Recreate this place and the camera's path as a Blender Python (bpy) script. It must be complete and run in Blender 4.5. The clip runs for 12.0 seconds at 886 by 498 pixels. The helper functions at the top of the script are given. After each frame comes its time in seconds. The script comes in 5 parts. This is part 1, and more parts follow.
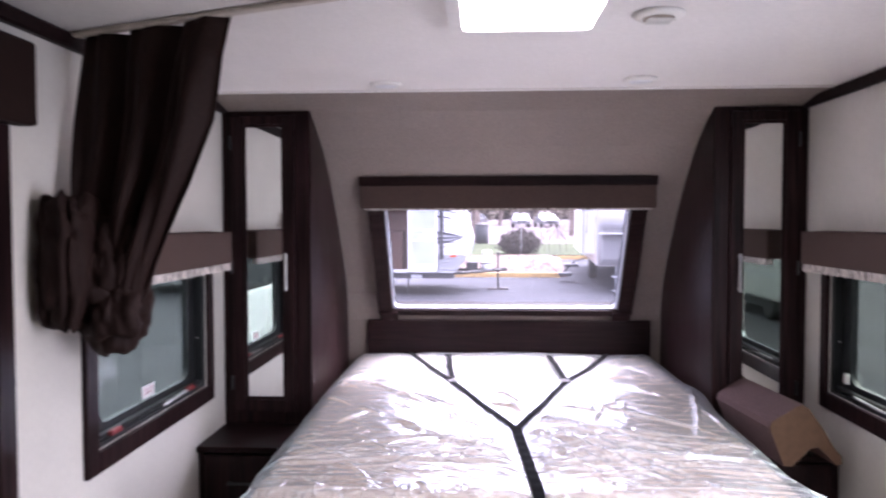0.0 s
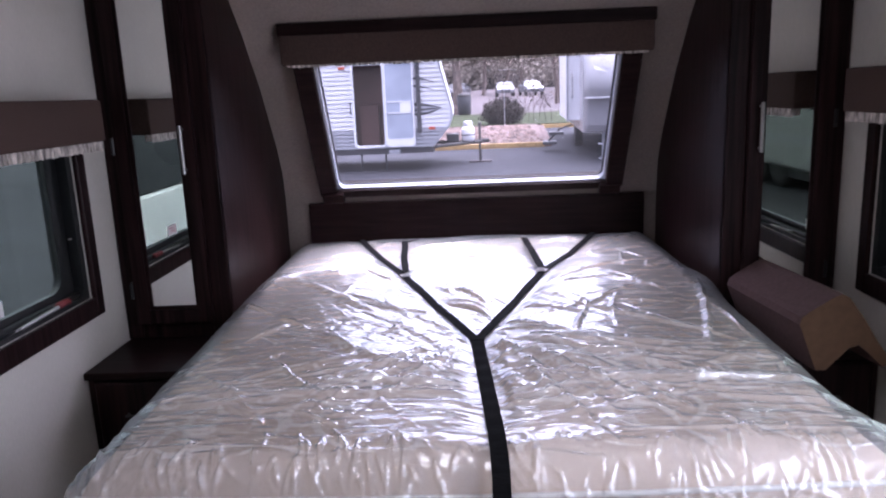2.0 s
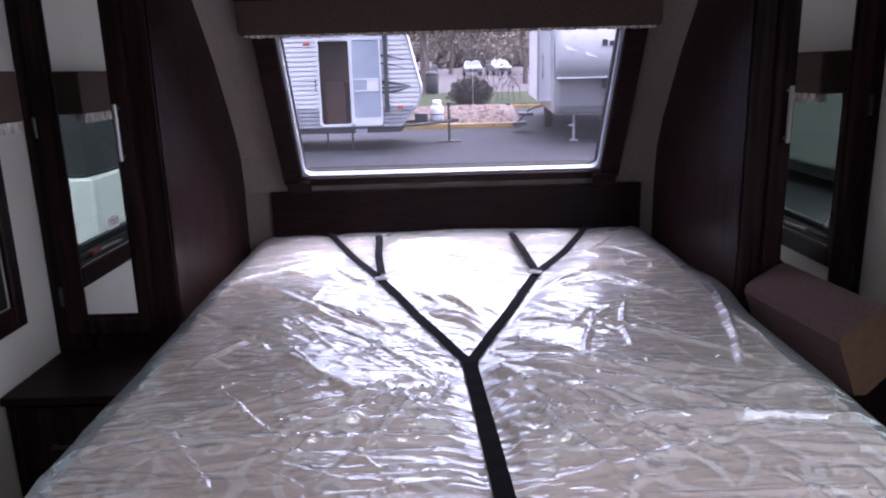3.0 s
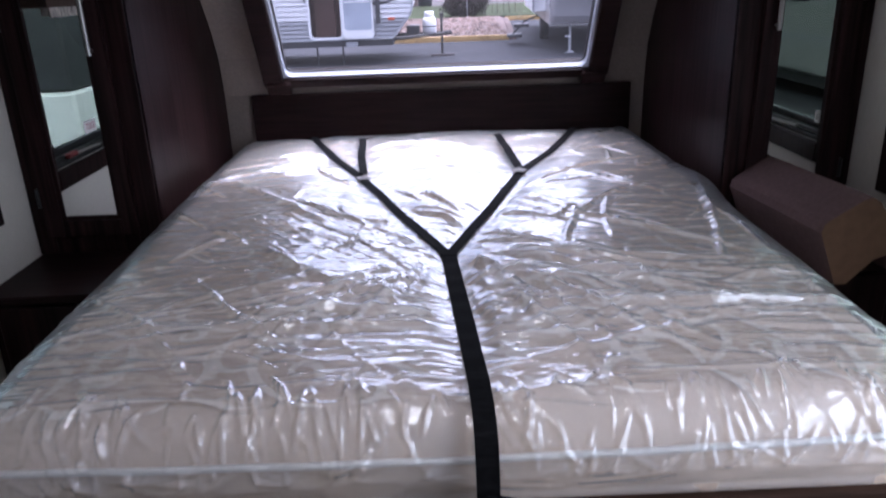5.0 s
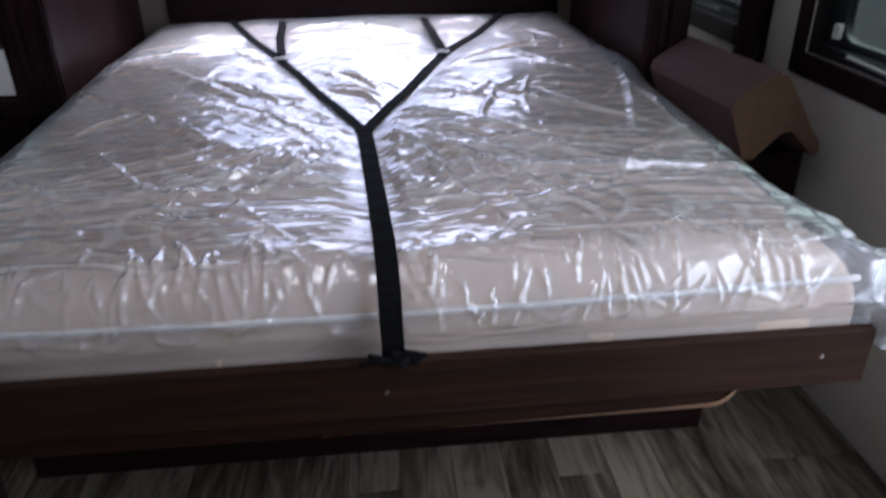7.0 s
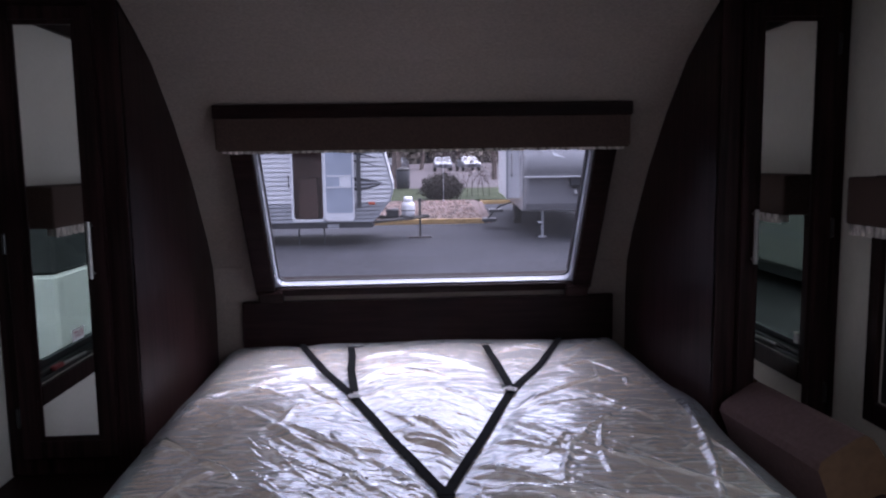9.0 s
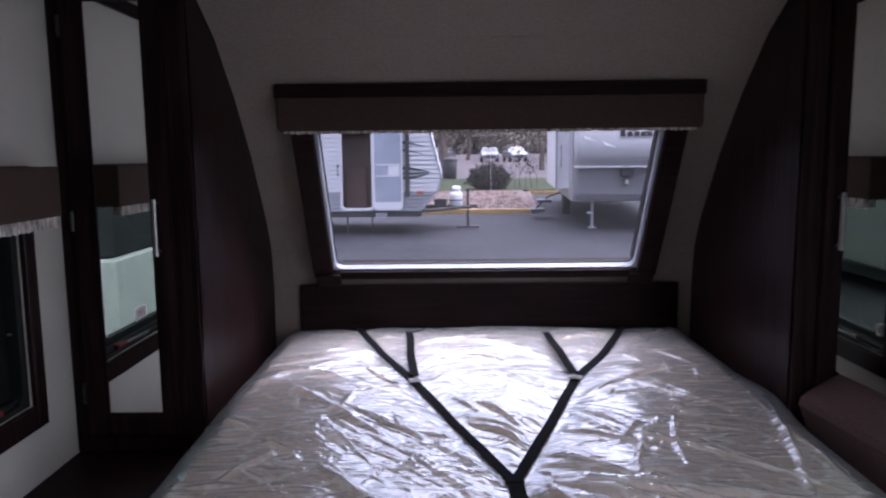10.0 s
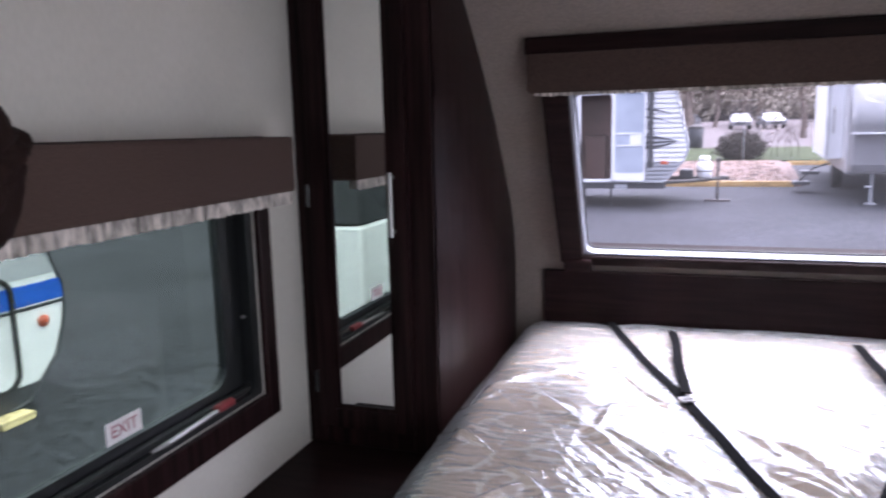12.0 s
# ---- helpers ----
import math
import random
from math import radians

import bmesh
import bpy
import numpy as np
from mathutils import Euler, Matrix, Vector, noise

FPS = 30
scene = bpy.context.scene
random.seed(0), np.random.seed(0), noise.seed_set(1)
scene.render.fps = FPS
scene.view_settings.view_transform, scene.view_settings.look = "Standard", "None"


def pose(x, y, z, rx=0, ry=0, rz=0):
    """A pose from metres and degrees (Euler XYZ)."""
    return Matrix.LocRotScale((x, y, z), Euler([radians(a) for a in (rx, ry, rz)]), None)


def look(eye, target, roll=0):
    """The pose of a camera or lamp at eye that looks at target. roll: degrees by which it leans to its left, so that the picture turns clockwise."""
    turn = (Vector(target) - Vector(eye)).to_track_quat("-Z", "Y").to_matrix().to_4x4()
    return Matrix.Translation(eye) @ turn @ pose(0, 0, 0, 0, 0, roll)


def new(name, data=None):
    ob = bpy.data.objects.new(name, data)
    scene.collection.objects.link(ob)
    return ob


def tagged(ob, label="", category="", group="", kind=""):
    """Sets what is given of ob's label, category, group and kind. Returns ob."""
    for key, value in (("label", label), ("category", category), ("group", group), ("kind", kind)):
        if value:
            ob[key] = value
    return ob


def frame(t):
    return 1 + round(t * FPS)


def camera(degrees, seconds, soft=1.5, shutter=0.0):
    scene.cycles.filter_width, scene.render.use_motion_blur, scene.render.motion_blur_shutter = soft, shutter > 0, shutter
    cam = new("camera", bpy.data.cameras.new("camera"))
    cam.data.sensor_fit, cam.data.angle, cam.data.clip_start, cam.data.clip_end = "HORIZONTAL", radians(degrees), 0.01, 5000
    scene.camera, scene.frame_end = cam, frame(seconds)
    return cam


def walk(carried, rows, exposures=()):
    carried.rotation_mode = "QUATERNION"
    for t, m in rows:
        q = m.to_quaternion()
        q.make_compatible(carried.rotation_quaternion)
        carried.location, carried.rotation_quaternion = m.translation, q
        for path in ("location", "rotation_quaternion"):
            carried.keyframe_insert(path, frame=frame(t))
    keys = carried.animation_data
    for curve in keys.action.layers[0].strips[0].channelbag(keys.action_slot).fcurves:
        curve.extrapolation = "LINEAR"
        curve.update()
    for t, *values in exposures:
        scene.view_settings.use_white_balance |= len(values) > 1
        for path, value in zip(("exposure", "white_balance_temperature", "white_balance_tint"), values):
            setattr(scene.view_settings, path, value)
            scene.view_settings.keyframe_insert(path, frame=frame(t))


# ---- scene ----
cam = camera(62.7, 12.0, soft=2.1, shutter=0.4)
PATH = [
    (0, (0.018, 0.174, 1.497), (-0.087, 2.17, 1.421), -0.1),
    (0.5, (0.035, 0.284, 1.475), (0.134, 2.276, 1.33), -1.2),
    (0.8, (0.058, 0.357, 1.46), (0.16, 2.342, 1.241), -1.9),
    (1, (0.083, 0.431, 1.46), (0.161, 2.413, 1.203), -2.4),
    (1.5, (0.142, 0.633, 1.46), (0.109, 2.603, 1.118), -2.8),
    (2, (0.128, 0.794, 1.434), (0.052, 2.749, 1.016), -2.4),
    (2.5, (0.074, 1.007, 1.431), (0.052, 2.953, 0.971), -1.7),
    (2.7, (0.067, 1.076, 1.432), (0.081, 3.02, 0.963), -1.5),
    (4.3, (0.115, 1.135, 1.414), (0.135, 3.069, 0.903), -1.6),
    (4.5, (0.108, 1.128, 1.402), (0.139, 3.048, 0.844), -1.6),
    (5, (0.109, 1.108, 1.364), (0.128, 2.986, 0.677), -2.1),
    (5.5, (0.105, 1.085, 1.315), (0.141, 2.915, 0.509), -1.9),
    (6, (0.105, 1.064, 1.267), (0.151, 2.84, 0.348), -1.5),
    (6.5, (0.12, 1.066, 1.265), (0.172, 2.802, 0.273), -1.4),
    (7, (0.164, 1.078, 1.295), (0.327, 2.846, 0.375), -0.8),
    (7.3, (0.16, 1.104, 1.324), (0.408, 2.93, 0.548), 0.2),
    (7.5, (0.166, 1.086, 1.384), (0.414, 2.953, 0.711), -0.3),
    (7.7, (0.157, 1.091, 1.422), (0.393, 2.995, 0.858), -0.7),
    (9.3, (0.033, 1.125, 1.505), (0.106, 3.112, 1.296), -0.8),
    (9.5, (0.017, 1.128, 1.487), (0.07, 3.117, 1.286), -0.8),
    (10, (0.005, 1.174, 1.473), (-0.014, 3.158, 1.22), -0.6),
    (10.5, (-0.015, 1.307, 1.48), (-0.276, 3.269, 1.191), -1.8),
    (11, (-0.09, 1.452, 1.482), (-0.740, 3.319, 1.168), -3.5),
    (11.5, (-0.12, 1.503, 1.479), (-0.95, 3.292, 1.146), -2.7),
    (12, (-0.109, 1.514, 1.464), (-0.749, 3.381, 1.141), -1.4),
]
EXPOSURES = [(0, 3.52, 6100, 26), (0.5, 3.02, 6050, 25), (1.5, 2.6, 5950, 25), (2.5, 2.35, 5850, 24), (5.0, 2.16, 5750, 18), (7.0, 1.98, 5750, 16), (7.7, 1.72, 5850, 16), (9.3, 1.55, 5800, 20), (10.5, 1.98, 5950, 18), (11.5, 2.5, 6050, 18), (12, 2.68, 6050, 18)]
walk(cam, [(t, look(eye, target, roll)) for t, eye, target, roll in PATH], EXPOSURES)

# ---- world, sun, exposure ----
world = bpy.data.worlds.new("sky")
scene.world = world
world.use_nodes = True
wn = world.node_tree.nodes
wl = world.node_tree.links
sky = wn.new("ShaderNodeTexSky")
sky.sky_type = "NISHITA"
sky.sun_disc = False
sky.sun_elevation = radians(68.5)
sky.sun_rotation = radians(46.5)
sky.air_density, sky.dust_density = 1.0, 6.0
pale = wn.new("ShaderNodeHueSaturation")
pale.inputs["Saturation"].default_value = 0.3
wl.new(sky.outputs[0], pale.inputs["Color"])
wl.new(pale.outputs[0], wn["Background"].inputs["Color"])
wn["Background"].inputs["Strength"].default_value = 0.15
sun = new("sun", bpy.data.lights.new("sun", "SUN"))
sun.data.energy, sun.data.angle, sun.data.color = 1.5, radians(110), (1.0, 0.97, 0.92)
sun.matrix_world = look((2.0, 1.9, 7.0), (0, 0, 0))

# area lamp added in the unseen open entry doorway to brighten the bed's foot
day = new("doorway_fill", bpy.data.lights.new("doorway_fill", "AREA"))
day.data.shape, day.data.size, day.data.size_y = "RECTANGLE", 0.72, 1.5
day.data.energy, day.data.color, day.data.spread = 1.4, (0.90, 0.96, 1.0), radians(135)
day.matrix_world = look((1.33, 1.46, 1.0), (0.2, 2.15, 0.6))

# ---- materials ----


def material(name, colour, rough=0.6, metal=0.0, spread=0.08, grain=(30.0, 30.0, 30.0), bump=0.0, coarse=3.0, dark=0.12, spec=0.5, piece=0.0):
    """Principled surface with grain at two scales, and a bump of the fine one."""
    m = bpy.data.materials.new(name)
    m.use_nodes = True
    n, l = m.node_tree.nodes, m.node_tree.links
    b = n["Principled BSDF"]
    b.inputs["Roughness"].default_value, b.inputs["Metallic"].default_value = rough, metal
    b.inputs["Specular IOR Level"].default_value = spec
    co = n.new("ShaderNodeTexCoord")
    mp = n.new("ShaderNodeMapping")
    mp.inputs["Scale"].default_value = grain
    l.new(co.outputs["Object"], mp.inputs["Vector"])
    fine = n.new("ShaderNodeTexNoise")
    fine.inputs["Scale"].default_value, fine.inputs["Detail"].default_value = 1.0, 6.0
    l.new(mp.outputs[0], fine.inputs["Vector"])
    big = n.new("ShaderNodeTexNoise")
    big.inputs["Scale"].default_value, big.inputs["Detail"].default_value = coarse, 3.0
    l.new(co.outputs["Object"], big.inputs["Vector"])
    ramp = n.new("ShaderNodeMapRange")
    ramp.inputs["From Min"].default_value, ramp.inputs["From Max"].default_value = 0.3, 0.7
    ramp.inputs["To Min"].default_value, ramp.inputs["To Max"].default_value = 1 - spread * 2, 1 + spread * 2
    l.new(fine.outputs[0], ramp.inputs["Value"])
    ramp2 = n.new("ShaderNodeMapRange")
    ramp2.inputs["From Min"].default_value, ramp2.inputs["From Max"].default_value = 0.3, 0.7
    ramp2.inputs["To Min"].default_value, ramp2.inputs["To Max"].default_value = 1 - dark, 1 + dark
    l.new(big.outputs[0], ramp2.inputs["Value"])
    mul = n.new("ShaderNodeMath")
    mul.operation = "MULTIPLY"
    l.new(ramp.outputs[0], mul.inputs[0])
    l.new(ramp2.outputs[0], mul.inputs[1])
    value = mul.outputs[0]
    if piece:
        info = n.new("ShaderNodeObjectInfo")
        pr = n.new("ShaderNodeMapRange")
        pr.inputs["To Min"].default_value, pr.inputs["To Max"].default_value = 1 - piece, 1 + piece
        l.new(info.outputs["Random"], pr.inputs["Value"])
        m2 = n.new("ShaderNodeMath")
        m2.operation = "MULTIPLY"
        l.new(value, m2.inputs[0])
        l.new(pr.outputs[0], m2.inputs[1])
        value = m2.outputs[0]
    mix = n.new("ShaderNodeVectorMath")
    mix.operation = "SCALE"
    mix.inputs[0].default_value = colour
    l.new(value, mix.inputs["Scale"])
    l.new(mix.outputs[0], b.inputs["Base Color"])
    rr = n.new("ShaderNodeMapRange")
    rr.inputs["To Min"].default_value, rr.inputs["To Max"].default_value = max(0.02, rough - 0.12), min(1, rough + 0.12)
    l.new(big.outputs[0], rr.inputs["Value"])
    l.new(rr.outputs[0], b.inputs["Roughness"])
    if bump:
        bp = n.new("ShaderNodeBump")
        bp.inputs["Strength"].default_value, bp.inputs["Distance"].default_value = bump, 0.002
        l.new(fine.outputs[0], bp.inputs["Height"])
        l.new(bp.outputs[0], b.inputs["Normal"])
    return m


def pane_material(name, tint, ior=1.5, dust_veil=0.0):
    """A thin clear sheet: light goes straight on, tinted, with a Fresnel gloss; the last share scatters through, for
    dirt and veiling reflections alike.
    """
    m = bpy.data.materials.new(name)
    m.use_nodes = True
    n, l = m.node_tree.nodes, m.node_tree.links
    n.remove(n["Principled BSDF"])
    out = n["Material Output"]
    clear = n.new("ShaderNodeBsdfTransparent")
    clear.inputs[0].default_value = (*tint, 1)
    gloss = n.new("ShaderNodeBsdfGlossy")
    gloss.inputs["Roughness"].default_value = 0.0
    lw = n.new("ShaderNodeLayerWeight")
    lw.inputs["Blend"].default_value = 0.5
    pw = n.new("ShaderNodeMath")
    pw.operation = "POWER"
    pw.inputs[1].default_value = 5.0
    l.new(lw.outputs["Facing"], pw.inputs[0])
    fres = n.new("ShaderNodeMapRange")
    fres.inputs["To Min"].default_value, fres.inputs["To Max"].default_value = ((ior - 1) / (ior + 1)) ** 2 * 0.25, 0.5
    l.new(pw.outputs[0], fres.inputs["Value"])
    body = clear.outputs[0]
    if dust_veil:
        haze = n.new("ShaderNodeBsdfTranslucent")
        haze.inputs[0].default_value = (0.9, 0.88, 0.92, 1)
        mm = n.new("ShaderNodeMixShader")
        mm.inputs[0].default_value = dust_veil
        l.new(body, mm.inputs[1])
        l.new(haze.outputs[0], mm.inputs[2])
        body = mm.outputs[0]
    mix = n.new("ShaderNodeMixShader")
    l.new(fres.outputs[0], mix.inputs[0])
    l.new(body, mix.inputs[1])
    l.new(gloss.outputs[0], mix.inputs[2])
    l.new(mix.outputs[0], out.inputs["Surface"])
    return m


def wrap_material(name):
    """Thin clear polythene: mostly see-through, a sharp gloss with a little bloom, and a trace of milkiness."""
    m = bpy.data.materials.new(name)
    m.use_nodes = True
    n, l = m.node_tree.nodes, m.node_tree.links
    n.remove(n["Principled BSDF"])
    out = n["Material Output"]
    clear = n.new("ShaderNodeBsdfTransparent")
    clear.inputs[0].default_value = (0.96, 0.965, 0.97, 1)
    white = n.new("ShaderNodeBsdfDiffuse")
    white.inputs[0].default_value = (0.86, 0.90, 0.98, 1)
    body = n.new("ShaderNodeMixShader")
    body.inputs[0].default_value = 0.21
    l.new(clear.outputs[0], body.inputs[1])
    l.new(white.outputs[0], body.inputs[2])
    sharp = n.new("ShaderNodeBsdfGlossy")
    sharp.inputs["Roughness"].default_value = 0.055
    bloom = n.new("ShaderNodeBsdfGlossy")
    bloom.inputs["Roughness"].default_value = 0.32
    for g in (sharp, bloom):
        g.inputs["Color"].default_value = (0.93, 0.96, 1.0, 1)
    both = n.new("ShaderNodeMixShader")
    both.inputs[0].default_value = 0.32
    l.new(sharp.outputs[0], both.inputs[1])
    l.new(bloom.outputs[0], both.inputs[2])
    lw = n.new("ShaderNodeLayerWeight")
    lw.inputs["Blend"].default_value = 0.5
    pw = n.new("ShaderNodeMath")
    pw.operation = "POWER"
    pw.inputs[1].default_value = 2.4
    l.new(lw.outputs["Facing"], pw.inputs[0])
    fres = n.new("ShaderNodeMapRange")
    fres.inputs["To Min"].default_value, fres.inputs["To Max"].default_value = 0.10, 0.95
    l.new(pw.outputs[0], fres.inputs["Value"])
    mix = n.new("ShaderNodeMixShader")
    l.new(fres.outputs[0], mix.inputs[0])
    l.new(body.outputs[0], mix.inputs[1])
    l.new(both.outputs[0], mix.inputs[2])
    l.new(mix.outputs[0], out.inputs["Surface"])
    co = n.new("ShaderNodeTexCoord")
    mp = n.new("ShaderNodeMapping")
    mp.inputs["Rotation"].default_value, mp.inputs["Scale"].default_value = (0, 0, radians(48)), (0.3, 1.5, 0.8)
    l.new(co.outputs["Object"], mp.inputs["Vector"])
    no = n.new("ShaderNodeTexNoise")
    no.noise_type = "RIDGED_MULTIFRACTAL"
    no.inputs["Scale"].default_value, no.inputs["Detail"].default_value, no.inputs["Distortion"].default_value = 20.0, 8.0, 1.2
    l.new(mp.outputs[0], no.inputs["Vector"])
    bp = n.new("ShaderNodeBump")
    bp.inputs["Strength"].default_value, bp.inputs["Distance"].default_value = 0.9, 0.009
    l.new(no.outputs[0], bp.inputs["Height"])
    l.new(bp.outputs[0], sharp.inputs["Normal"])
    l.new(bp.outputs[0], lw.inputs["Normal"])
    return m


def glow_material(name, colour, strength):
    m = bpy.data.materials.new(name)
    m.use_nodes = True
    b = m.node_tree.nodes["Principled BSDF"]
    b.inputs["Base Color"].default_value = (*colour, 1)
    b.inputs["Emission Color"].default_value = (*colour, 1)
    b.inputs["Emission Strength"].default_value = strength
    return m


WALL = material("wallpaper_cream", (0.65, 0.62, 0.57), 0.75, spread=0.02, grain=(160, 160, 60), bump=0.08, dark=0.05, spec=0.3)
FRONT = material("wallpaper_taupe", (0.232, 0.195, 0.175), 0.8, spread=0.07, grain=(110, 110, 260), bump=0.2, dark=0.05, spec=0.3)
CEIL = material("ceiling_white", (0.80, 0.78, 0.76), 0.6, spread=0.02, grain=(90, 90, 90), bump=0.12, dark=0.03)
WOOD = material("espresso_wood", (0.018, 0.0085, 0.0088), 0.36, spread=0.34, grain=(70, 70, 2.5), bump=0.25, dark=0.25, spec=0.11)
WOODH = material("espresso_wood_flat", (0.015, 0.0075, 0.0076), 0.42, spread=0.18, grain=(4, 60, 60), bump=0.12, dark=0.25, spec=0.07)
EDGE = material("brown_edge_band", (0.20, 0.115, 0.065), 0.5, spread=0.15, grain=(6, 60, 60), bump=0.1)
FABRIC = material("brown_valance_fabric", (0.075, 0.048, 0.041), 0.85, spread=0.12, grain=(300, 300, 300), bump=0.4, dark=0.06, spec=0.2)
CURT = material("curtain_satin", (0.020, 0.0105, 0.009), 0.62, spread=0.1, grain=(200, 200, 30), bump=0.2, dark=0.1, spec=0.1)
SHADE = material("pleated_shade_trim", (0.44, 0.40, 0.37), 0.8, spread=0.42, grain=(70, 70, 22), bump=0.5, coarse=14.0, dark=0.25)
BLACK = material("black_window_frame", (0.012, 0.013, 0.014), 0.35, spread=0.1, dark=0.1)
RUBBER = material("black_rubber", (0.02, 0.02, 0.02), 0.7, spread=0.1)
ALU = material("white_aluminium", (0.75, 0.77, 0.80), 0.35, spread=0.03, dark=0.05)
STEEL = material("brushed_nickel", (0.38, 0.37, 0.36), 0.45, metal=1.0, spread=0.05, grain=(200, 200, 10))
REVEAL = material("blue_white_reveal", (0.36, 0.385, 0.45), 0.4, spread=0.03, dark=0.05)
RED = material("red_plastic", (0.21, 0.028, 0.032), 0.5)
WHITEP = material("white_plastic", (0.78, 0.77, 0.74), 0.45, spread=0.02, dark=0.03)
TICK = material("beige_ticking", (0.66, 0.535, 0.43), 0.8, spread=0.05, grain=(260, 260, 260), bump=0.5, dark=0.08, spec=0.25)
SCROLL = material("pale_scroll_thread", (0.86, 0.78, 0.70), 0.6, spread=0.08, grain=(300, 300, 300), bump=0.3)
PIPE = material("white_piping", (0.82, 0.81, 0.78), 0.6, spread=0.04)
WEB = material("black_webbing", (0.007, 0.007, 0.008), 0.85, spread=0.25, grain=(40, 400, 40), bump=0.25, spec=0.06)
VELVET = material("mauve_brown_cushion", (0.115, 0.071, 0.068), 0.9, spread=0.06, grain=(90, 90, 90), bump=0.4, spec=0.2)
TAN = material("tan_cushion_side", (0.115, 0.066, 0.040), 0.85, spread=0.06, grain=(40, 40, 40), bump=0.4, spec=0.2)
MIRROR = material("mirror_silver", (0.86, 0.88, 0.87), 0.02, metal=1.0, spread=0.0, dark=0.0)
MIRROR.node_tree.nodes["Principled BSDF"].inputs["Roughness"].default_value = 0.01
for link in list(MIRROR.node_tree.links):
    if link.to_socket.name == "Roughness":
        MIRROR.node_tree.links.remove(link)
# a pale haze is mixed into this pane to lift the darks outside
GLASS = pane_material("front_glass", (0.82, 0.82, 0.885), 1.2, 0.0045)
TINTED = pane_material("tinted_glass", (0.46, 0.51, 0.48))
# same glass for the right window, its dimmer view put into the tint
TINTED_DIM = pane_material("darker_tinted_glass", (0.39, 0.43, 0.39))
PLASTIC = wrap_material("clear_plastic_wrap")
LAMP = glow_material("lamp_diffuser", (1.0, 0.97, 0.93), 1.7)
ASPHALT = material("asphalt", (0.028, 0.029, 0.034), 0.9, spec=0.2, spread=0.3, grain=(14, 14, 14), bump=0.15, coarse=0.6, dark=0.3)
FASCIA = material("brown_laminate", (0.030, 0.0155, 0.0100), 0.7, spread=0.16, grain=(4, 60, 60), bump=0.1, dark=0.15, spec=0.08)


def plank_material():
    """Weathered grey-brown vinyl plank: stretched figure, fine grain, each plank its own tone and cut."""
    m = bpy.data.materials.new("grey_brown_plank")
    m.use_nodes = True
    n, l = m.node_tree.nodes, m.node_tree.links
    b = n["Principled BSDF"]
    co = n.new("ShaderNodeTexCoord")
    info = n.new("ShaderNodeObjectInfo")
    far = n.new("ShaderNodeVectorMath")
    far.operation = "SCALE"
    far.inputs[0].default_value = (31.0, 57.0, 13.0)
    l.new(info.outputs["Random"], far.inputs["Scale"])
    add = n.new("ShaderNodeVectorMath")
    add.operation = "ADD"
    l.new(co.outputs["Object"], add.inputs[0])
    l.new(far.outputs[0], add.inputs[1])
    vals = []
    for scale, detail, twist in (((10.0, 2.2, 10.0), 6.0, 2.6), ((75.0, 3.0, 75.0), 6.0, 1.0)):
        mp = n.new("ShaderNodeMapping")
        mp.inputs["Scale"].default_value = scale
        l.new(add.outputs[0], mp.inputs["Vector"])
        t = n.new("ShaderNodeTexNoise")
        t.inputs["Scale"].default_value, t.inputs["Detail"].default_value, t.inputs["Distortion"].default_value = 1.0, detail, twist
        l.new(mp.outputs[0], t.inputs["Vector"])
        vals.append(t.outputs[0])
    mix = n.new("ShaderNodeMath")
    mix.operation = "MULTIPLY_ADD"
    mix.inputs[1].default_value = 0.5
    l.new(vals[1], mix.inputs[0])
    sc = n.new("ShaderNodeMath")
    sc.operation = "MULTIPLY_ADD"
    sc.inputs[1].default_value, sc.inputs[2].default_value = 1.0, -0.26
    l.new(vals[0], sc.inputs[0])
    l.new(sc.outputs[0], mix.inputs[2])
    tone = n.new("ShaderNodeMath")
    tone.operation = "MULTIPLY_ADD"
    tone.inputs[1].default_value = 0.22
    l.new(info.outputs["Random"], tone.inputs[0])
    l.new(mix.outputs[0], tone.inputs[2])
    ramp = n.new("ShaderNodeValToRGB")
    e = ramp.color_ramp.elements
    e[0].position, e[0].color = 0.36, (0.034, 0.025, 0.018, 1)
    e[1].position, e[1].color = 0.76, (0.26, 0.22, 0.172, 1)
    k = e.new(0.54)
    k.color = (0.112, 0.090, 0.067, 1)
    l.new(tone.outputs[0], ramp.inputs[0])
    l.new(ramp.outputs[0], b.inputs["Base Color"])
    b.inputs["Roughness"].default_value = 0.5
    b.inputs["Specular IOR Level"].default_value = 0.3
    bp = n.new("ShaderNodeBump")
    bp.inputs["Strength"].default_value, bp.inputs["Distance"].default_value = 0.2, 0.002
    l.new(vals[1], bp.inputs["Height"])
    l.new(bp.outputs[0], b.inputs["Normal"])
    return m


PLANK = plank_material()


# ---- small builders ----


def thing(name, label, category, group="", at=(0, 0, 0), kind=""):
    ob = new(name)
    ob.location = at
    ob.empty_display_size = 0.05
    return tagged(ob, label, category, group, kind)


def part(name, bm, mat, parent=None, label="", smooth=False):
    me = bpy.data.meshes.new(name)
    bm.normal_update()
    bm.to_mesh(me)
    bm.free()
    me.materials.append(mat)
    if smooth:
        for p in me.polygons:
            p.use_smooth = True
    ob = new(name, me)
    if parent is not None:
        ob.parent = parent
        top, off = parent, Vector((0, 0, 0))
        while top is not None:
            off += top.location
            top = top.parent
        ob.location = -off
    if label:
        ob["label"] = label
    return ob


